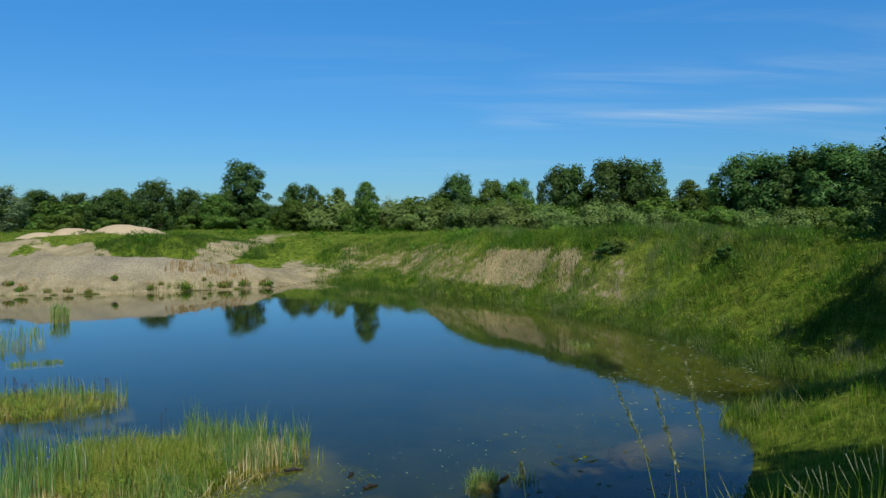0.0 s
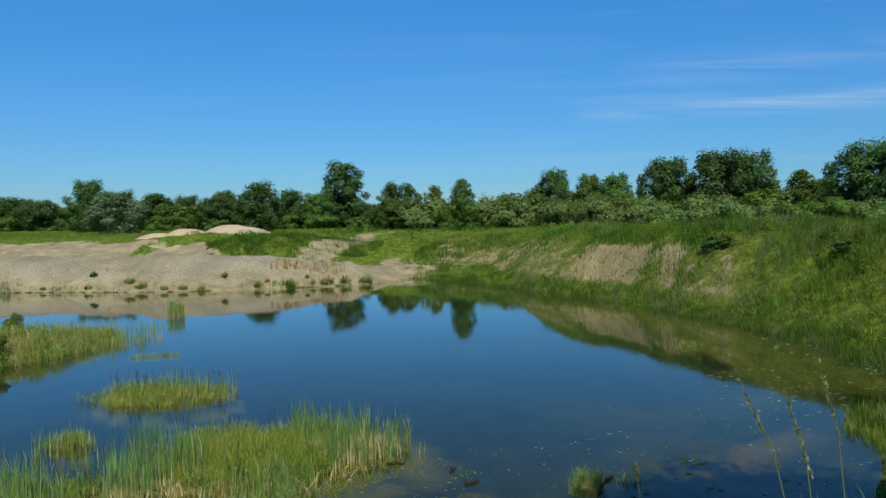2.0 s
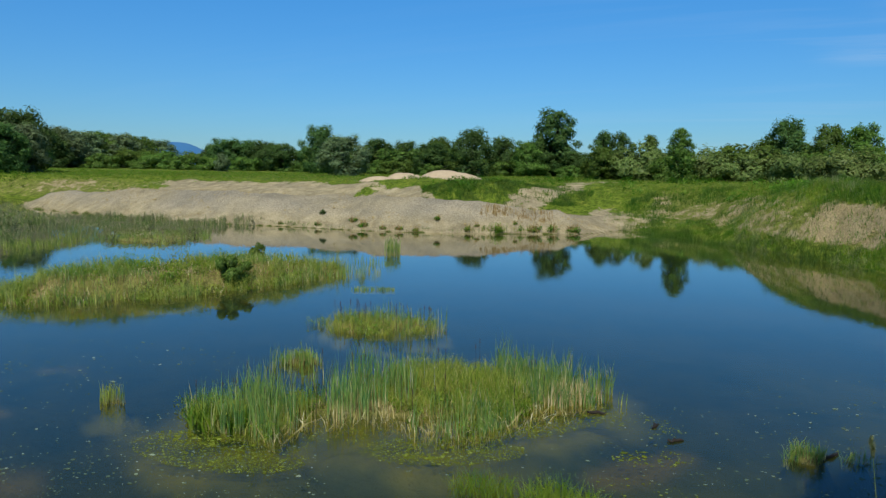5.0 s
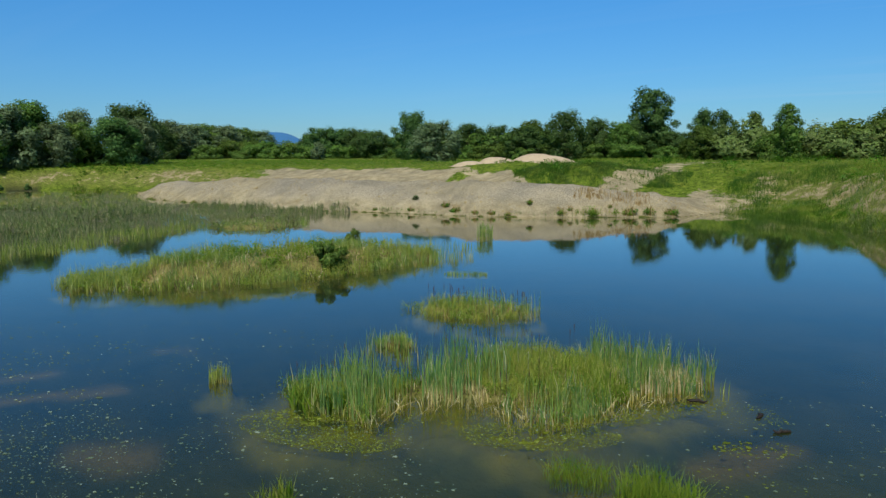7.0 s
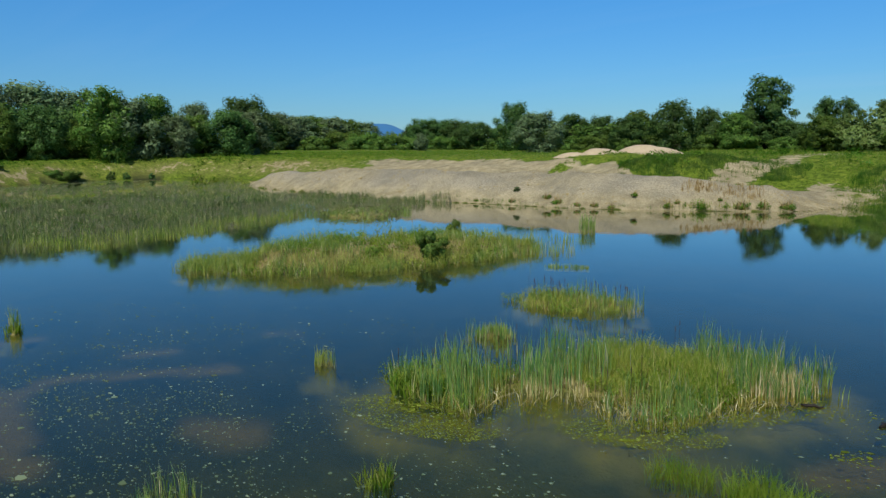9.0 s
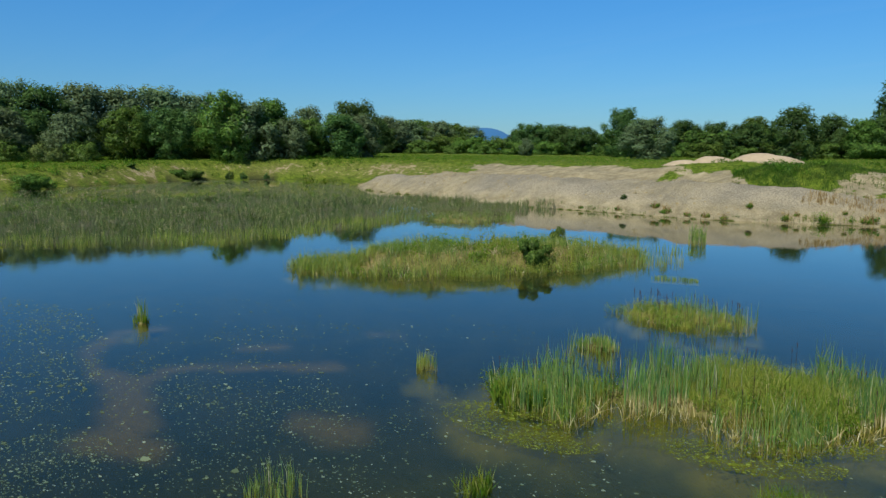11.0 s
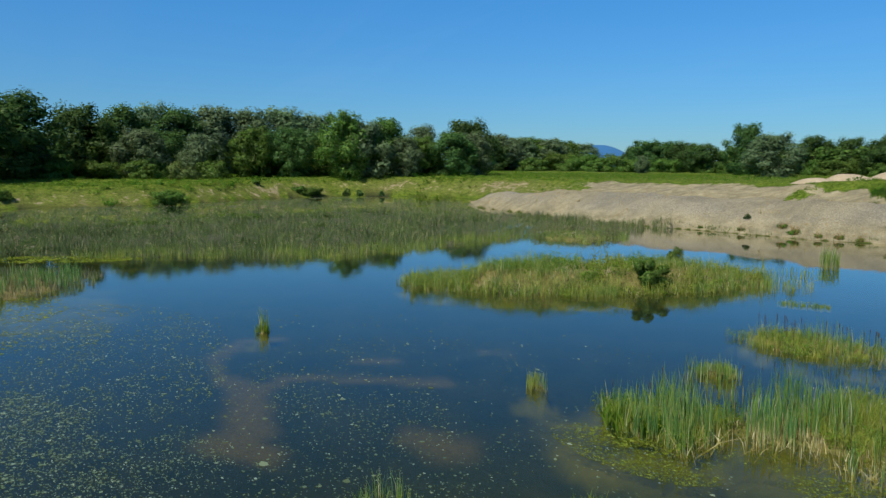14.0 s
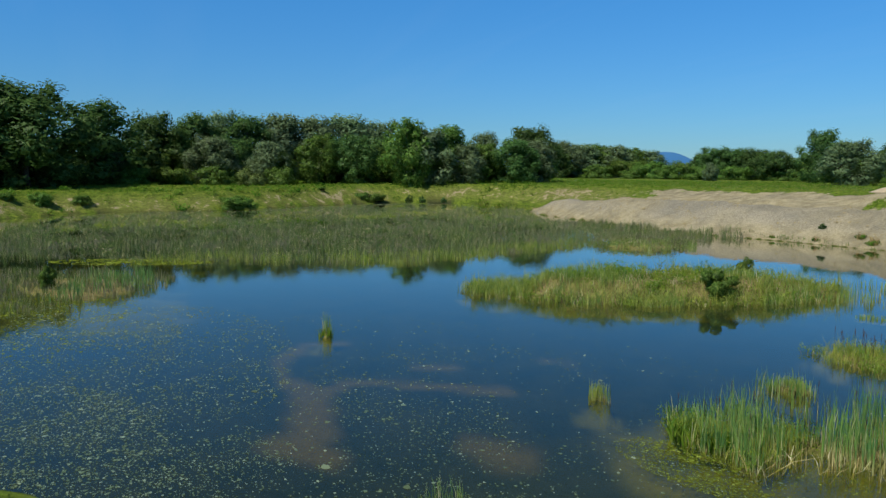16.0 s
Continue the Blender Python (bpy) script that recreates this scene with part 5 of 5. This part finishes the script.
def weed_clump(seed):
    """A knee-high clump of dock: rusty stems and dark leaves."""
    rng = np.random.RandomState(seed)
    holder = new("weed_clump")
    n = 46
    a, r = rng.uniform(0, 6.28, n), 0.22 * np.sqrt(rng.uniform(0, 1, n))
    v, f = blade_arrays(rng, np.cos(a) * r, np.sin(a) * r, np.zeros(n), rng.uniform(0.35, 1.0, n), rng.uniform(0.03, 0.05, n), lean=0.3)
    part("stem", blade_mesh("stem", RUST, v, f, 2), holder)
    lobes = [(0.22 * math.cos(q), 0.22 * math.sin(q), rng.uniform(0.12, 0.4), rng.uniform(0.12, 0.24), 0.9) for q in rng.uniform(0, 6.28, 7)]
    v, f, soft = leaves(rng, lobes, 220, 0.07)
    part("foliage", mesh_of("foliage", v, f, WEED, normals=soft), holder)
    return tagged(holder, "dark dock plant with rusty stems on the sand spit", "weed", "docks along the spit")


DOCKS = [weed_clump(300), weed_clump(301), weed_clump(302)]
dock_rng = random.Random(11)
for k, (az, up_slope, size) in enumerate(((30.9, 1.6, 0.9), (30.1, 0.8, 1.1), (28.6, 0.3, 0.7), (27.3, 0.4, 0.8), (26.0, 0.3, 0.7), (24.3, 2.0, 0.8), (21.8, 0.4, 1.0), (21.2, 1.1, 0.6), (19.5, 0.4, 1.0), (18.2, 1.4, 0.6),
                                          (16.9, 0.3, 1.0), (16.5, 0.4, 1.2), (15.2, 0.4, 1.2), (13.9, 0.5, 0.9), (13.6, 0.4, 1.2), (33.6, 0.4, 0.7), (36.4, 0.5, 0.6))):
    reach_d = np.arange(48, 74, 0.1)
    line = np.array([bearing(az, q) for q in reach_d])
    q = reach_d[np.argmax(shore_at(line[:, 0], line[:, 1])[0] > up_slope)]
    x, y = bearing(az, q)
    made = DOCKS[k] if k < 3 else copy_thing(DOCKS[k % 3], Matrix())
    made.matrix_basis = Matrix.LocRotScale((x, y, float(land([x], [y])[0][0]) - 0.03), Euler((0, 0, dock_rng.uniform(0, 6.28))), (size * 1.2, size * 1.2, size * 0.9))

herbs("marsh_herbs", "fresh green bushy herbs among the cattails", 61, HERB, RUSHES, 520, 0.19, 0.026, 46)
herbs("marsh_herbs", "bright green leafy herbs at the reeds' edge", 62, HERB, LEFT_CATTAILS, 150, 0.19, 0.034, 50)
herbs("marsh_herbs", "mixed green herbs over the low island", 63, HERB, BIG_ISLAND, 1500, 0.26, 0.050, 40)
herbs("marsh_herbs", "green herbs on the small muddy islet", 64, HERB, ISLET, 120, 0.16, 0.035, 40)
herbs("marsh_herbs", "patches of yellow-green marsh herbs in the reed bed", 66, SEDGE, [(-46, 6), (-41, 16), (-40, 26), (-43, 37), (-47, 50), (-60, 52), (-84, 60), (-104, 62), (-103, 24), (-92, 0), (-60, -2)], 2200, 0.3, 0.085, 22)
herbs("marsh_herbs", "tall leafy clumps in the middle of the low island", 67, HERB, [(-28, 18.5), (-24.5, 21), (-22, 25), (-20.8, 30), (-23, 29.5), (-26.5, 24.5)], 60, 0.42, 0.055, 170)
herbs("marsh_herbs", "pale weedy growth at the spit's far end", 68, GRASS, disc(-93, 63.5, 5, 2.2, 30), 90, 0.6, 0.14, 50)
herbs("marsh_herbs", "dark leafy weeds along the spit's waterline", 69, WEED, [(-21.9, 56.6), (-17.4, 58.8), (-17.8, 59.6), (-21.9, 57.6)], 26, 0.32, 0.09, 60)
herbs("marsh_herbs", "low herbs on the flat islet", 65, SEDGE, [(-43.4, 36.9), (-40.1, 36.8), (-37.6, 37.3), (-36.9, 39.5), (-39.3, 43.4), (-44, 45)], 200, 0.30, 0.07, 36)


# ---------------------------------------------------------------- sand piles
def sand_pile(az, dist, length, width, top, seed):
    rng = np.random.RandomState(seed)
    x, y = bearing(az, dist)
    z0 = float(land([x], [y])[0][0]) - 0.25
    h = 5.5 + dist * math.tan(radians(top)) - z0
    na_, nr_ = 40, 14
    v = [(0, 0, h)]
    for k in range(1, nr_ + 1):
        for s in range(na_):
            a, r = 2 * math.pi * s / na_, k / nr_
            px, py = math.cos(a) * r * length / 2, math.sin(a) * r * width / 2
            lump = 1 + 0.12 * float(wave([px + seed], [py], 1.5, seed)[0])
            v.append((px, py, h * lump * (1 - float(smooth(np.array(r ** 1.6))))))
    quad = [(1 + (k - 1) * na_ + s, 1 + k * na_ + s, 1 + k * na_ + (s + 1) % na_, 1 + (k - 1) * na_ + (s + 1) % na_) for k in range(1, nr_) for s in range(na_)]
    tri = [(0, 1 + s, 1 + (s + 1) % na_) for s in range(na_)]
    me_ = bpy.data.meshes.new("sand_mound")
    me_.from_pydata(v, [], quad + tri)
    me_.polygons.foreach_set("use_smooth", np.ones(len(me_.polygons), bool))
    me_.materials.append(SAND)
    ob = new("sand_mound", me_)
    ob.matrix_basis = pose(x, y, z0, 0, 0, az)
    tagged(ob, "pale heap of loose sand on the meadow", "sand pile", "sand piles")


sand_pile(23.4, 106, 12.0, 7, -0.27, 1)
sand_pile(26.8, 103, 8.0, 6, -0.5, 2)
sand_pile(28.9, 101, 6.0, 4, -0.75, 3)


# ---------------------------------------------------------------- floating algae
def pads(name, label, seed, spots, mat=ALGA):
    """Small ragged flakes on the water: spots of x, y, half length, half width, turn, number, size."""
    rng = np.random.RandomState(seed)
    vs, fs, base = [], [], 0
    for cx, cy, a, b, turn, count, size in spots:
        r, q = np.sqrt(rng.uniform(0, 1, count)), rng.uniform(0, 2 * np.pi, count)
        c, s = math.cos(radians(turn)), math.sin(radians(turn))
        x, y = cx + a * r * np.cos(q) * c - b * r * np.sin(q) * s, cy + a * r * np.cos(q) * s + b * r * np.sin(q) * c
        ok = (rng.uniform(-0.6, 1, count) < 0.7 * wave(x, y, 1.7, seed) + 0.6 * wave(x, y, 0.45, seed + 4) + 0.3) & (shore_at(x, y)[0] < -0.1)
        x, y = x[ok], y[ok]
        n = len(x)
        sz = 0.85 * size * np.exp(np.clip(rng.normal(0, 0.5, n), -1, 1.1))
        ang = np.arange(6) / 6 * 2 * np.pi + rng.uniform(0, 6, n)[:, None]
        rad = sz[:, None] * rng.uniform(0.5, 1.1, (n, 6))
        squash = rng.uniform(0.4, 1.0, n)[:, None]
        px, py = x[:, None] + np.cos(ang) * rad, y[:, None] + np.sin(ang) * rad * squash
        pz = np.broadcast_to(0.005 + 0.004 * rng.uniform(0, 1, n)[:, None], px.shape)
        vs.append(np.stack([px, py, pz], -1).reshape(-1, 3))
        k = base + (np.arange(n) * 6)[:, None, None]
        fs.append((k + np.array([[0, 1, 2, 3], [0, 3, 4, 5]])).reshape(-1, 4))
        base += 6 * n
    tagged(new(name, mesh_of(name, np.concatenate(vs), np.concatenate(fs), mat)), label, "algae", kind="stuff")


pads("floating_algae", "small pale green flakes of floating algae on the pond", 31,
     [(-13, 5.0, 8, 3.5, 150, 7000, 0.021), (-23, 2.0, 9, 5, 165, 17000, 0.027), (-8, 8.5, 5, 2.5, 140, 2400, 0.021), (-2, 14, 5, 3, 20, 900, 0.025), (3.5, 18, 4, 4, 0, 600, 0.028), (8, 24, 3.5, 3, 60, 800, 0.045),
      (10.5, 30, 1.2, 4, 15, 350, 0.05), (-20, 12, 8, 3, 30, 1200, 0.028), (-16, 8, 6, 4, 120, 1800, 0.022), (-17.0, 0.0, 4.5, 2.2, 10, 7500, 0.022), (-29, 1.2, 5, 2.8, 20, 5500, 0.032), (-13.2, 2.4, 2.6, 1.3, 140, 2600, 0.019), (-14, 5.5, 7, 3.5, 150, 160, 0.055), (-8, 9, 3, 2, 140, 40, 0.06)])
pads("algae_mat", "yellow-green mat of algae round the reeds", 32,
     [(-9.4, 10.6, 1.9, 0.9, 5, 8000, 0.0145), (-8.0, 11.9, 1.0, 0.7, 40, 1500, 0.013), (-5.6, 12.4, 1.7, 0.7, 25, 6000, 0.0145), (-7.6, 12.4, 1.2, 0.6, 10, 1500, 0.013), (-4.2, 14.5, 1.7, 0.5, 50, 3600, 0.0145), (-2.6, 15.6, 1.2, 0.7, 0, 800, 0.016), (-2.3, 11.9, 1.6, 0.8, 10, 300, 0.02), (-3.2, 15.8, 0.6, 0.8, 30, 360, 0.024),
      (-33, 0.0, 4.5, 3.6, 20, 4500, 0.042), (-48, 5.0, 5.0, 1.6, 60, 4200, 0.08), (-36, -2.0, 4.0, 1.2, 10, 2600, 0.05), (-1.8, 13.8, 0.8, 0.4, 30, 160, 0.03), (3.0, 16.6, 0.7, 0.3, 20, 260, 0.028), (-26.5, -0.5, 3, 2, 0, 1400, 0.035), (-9.9, 10.9, 1.3, 0.3, 5, 500, 0.03), (-5.6, 12.3, 1.0, 0.3, 30, 240, 0.03), (-4.0, 14.8, 1.2, 0.25, 55, 240, 0.03)], SLIME)


# ---------------------------------------------------------------- tall grasses close to the viewer
def grass_stalk(foot, head, seed, length=0.55, plump=1.0, mat=None, label="tall green grass stalk with a slender seed head"):
    """A bent stem and a seed head of many small spikelets."""
    rng = np.random.RandomState(seed)
    a, b = Vector(foot), Vector(head)
    mid = (a + b) / 2 + Vector((0.04, 0.02, 0.06))
    curve = [a + (mid - a) * t * 2 if t < 0.5 else mid + (b - mid) * (t * 2 - 1) for t in np.linspace(0, 1, 9)]
    holder = new("grass_stalk")
    v, f = tube(curve, [0.0035 - 0.002 * t for t in np.linspace(0, 1, 9)], 5)
    part("stem", mesh_of("stem", v, f, GRASS, True), holder)
    n = 150
    way = (b - mid).normalized()
    t = rng.uniform(0, 1, n)
    c = np.array(b)[None, :] - np.array(way)[None, :] * (t * length)[:, None]
    out = rng.normal(0, 1, (n, 3))
    out /= np.linalg.norm(out, axis=1)[:, None]
    r = plump * (0.006 + 0.012 * np.sin(np.pi * np.clip(t, 0.05, 0.95)))[:, None]
    tip = c + out * r * 1.3 + np.array(way)[None, :] * 0.018
    side = np.cross(out, np.array(way)[None, :]) * 0.008 * min(1.0, 0.3 + 0.5 * plump)
    v = np.stack([c - side + out * r * 0.3, c + side + out * r * 0.3, tip], 1).reshape(-1, 3)
    part("seed_head", mesh_of("seed_head", v, np.arange(3 * n).reshape(n, 3), mat or SEED), holder)
    return tagged(holder, label, "grass", "grass stalks before the viewer")


def at_eye(az, el, dist):
    x, y = bearing(az, dist)
    return x, y, 5.5 + dist * math.tan(radians(el))


for k, (az, el, foot_az, dist) in enumerate(((-13.3, -12.1, -17.2, 4.8), (-16.3, -12.6, -18.4, 4.9), (-18.4, -9.95, -20.4, 5.0), (-6.2, -18.4, -6.6, 5.6))):
    fx, fy = bearing(foot_az, dist * 0.97)
    grass_stalk((fx, fy, float(land([fx], [fy])[0][0]) - 0.02), at_eye(az, el, dist), 60 + k, 0.55 if k < 3 else 0.14, 1.5, GREENSEED)
corner = random.Random(3)
for k in range(16):
    az, el, dist = -25.5 - k * 0.42, -18.0 + k * 0.19 + corner.uniform(-0.6, 0.6), corner.uniform(4.6, 5.8)
    fx, fy = bearing(az + corner.uniform(-1.5, 0.5), dist)
    grass_stalk((fx, fy, float(land([fx], [fy])[0][0]) - 0.02), at_eye(az, el, dist), 70 + k, corner.uniform(0.10, 0.17), 0.22, None, "pale seeding grass stalk on the shaded bank")


# ---------------------------------------------------------------- small things in the water
def driftwood(x, y, length, turn, seed, label):
    rng = random.Random(seed)
    pts = [(length * (t - 0.5), rng.uniform(-0.03, 0.03), 0.015 + rng.uniform(-0.01, 0.035)) for t in np.linspace(0, 1, 6)]
    v, f = tube(pts, [0.02, 0.035, 0.04, 0.035, 0.03, 0.012], 7)
    ob = new("driftwood", mesh_of("driftwood", v, f, WETWOOD, True))
    ob.matrix_basis = pose(x, y, 0, 0, 0, turn)
    tagged(ob, label, "driftwood", "driftwood in the pond")


driftwood(-3.3, 15.9, 0.42, 20, 1, "short dark log floating beside the reeds")
driftwood(-1.5, 14.9, 0.34, 35, 2, "dark waterlogged branch in the shallows")
driftwood(1.25, 15.3, 0.9, 60, 3, "brown branch lying against the weed clump")
driftwood(-2.0, 15.6, 0.3, 70, 4, "small dark stick afloat")


def heads(name, label, seed, mat, outline, count, low, high, thick, long):
    """Seed heads on thin stems over a stand of reeds."""
    rng = np.random.RandomState(seed)
    q = np.array(outline)
    x, y = scatter(rng, count * 3, *np.stack([q.min(0), q.max(0)], 1).ravel())
    ok = within(x, y, q)
    x, y = x[ok][:count], y[ok][:count]
    v, f = [], []
    for px, py, top in zip(x, y, rng.uniform(low, high, len(x))):
        tv, tf = tube([(px, py, -0.1), (px, py, top - long), (px, py, top - long * 0.9), (px, py, top - long * 0.1), (px, py, top)], [0.004, 0.004, thick, thick, 0.003], 5)
        f += [tuple(c + len(v) for c in face) for face in tf]
        v += tv
    tagged(new(name, mesh_of(name, v, f, mat, True)), label, "reeds", kind="stuff")


CATTAIL = plain_material("cattail_brown", (0.045, 0.032, 0.028), (0.09, 0.065, 0.05), 20.0)
FLUFF = plain_material("white_seed_fluff", (0.62, 0.60, 0.55), (0.75, 0.74, 0.70), 20.0)
heads("cattail_heads", "brown cattail heads over the small islet", 41, CATTAIL, [(-14.0, 20.9), (-10.0, 20.4), (-9.8, 22.4), (-13.6, 22.0)], 40, 0.55, 0.9, 0.010, 0.13)
heads("cattail_heads", "brown cattail heads over the near reeds", 42, CATTAIL, NEAR_REEDS, 30, 0.7, 1.1, 0.009, 0.12)
heads("seed_fluff", "white tufts of seed fluff over the reeds", 43, FLUFF, [(-8.6, 14.2), (-7.4, 14.6), (-6.8, 15.6), (-8.0, 15.8)], 12, 0.55, 0.85, 0.008, 0.03)


# ---------------------------------------------------------------- far hills
def hills():
    v, f = [], []
    azs = np.linspace(34, 84, 120)
    for k, az in enumerate(azs):
        rise = 1.62 + 0.10 * float(wave([az], [0], 1.3, 4)[0]) + 0.75 * float(smooth(np.array(1 - abs(az - 61.4) / 5)))
        h = 5.5 + 3000 * math.tan(radians(rise)) * (0.1 + 0.9 * float(smooth(np.array((az - 39.5) / 4.0))))
        for dist, z in ((2600, -5), (2800, h * 0.6), (3000, h), (3400, h * 0.7)):
            v.append((*bearing(az, dist), z))
        if k:
            b = (k - 1) * 4
            f += [(b + s, b + 4 + s, b + 5 + s, b + 1 + s) for s in range(3)]
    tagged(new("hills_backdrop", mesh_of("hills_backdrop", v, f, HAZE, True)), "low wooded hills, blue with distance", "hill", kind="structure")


hills()
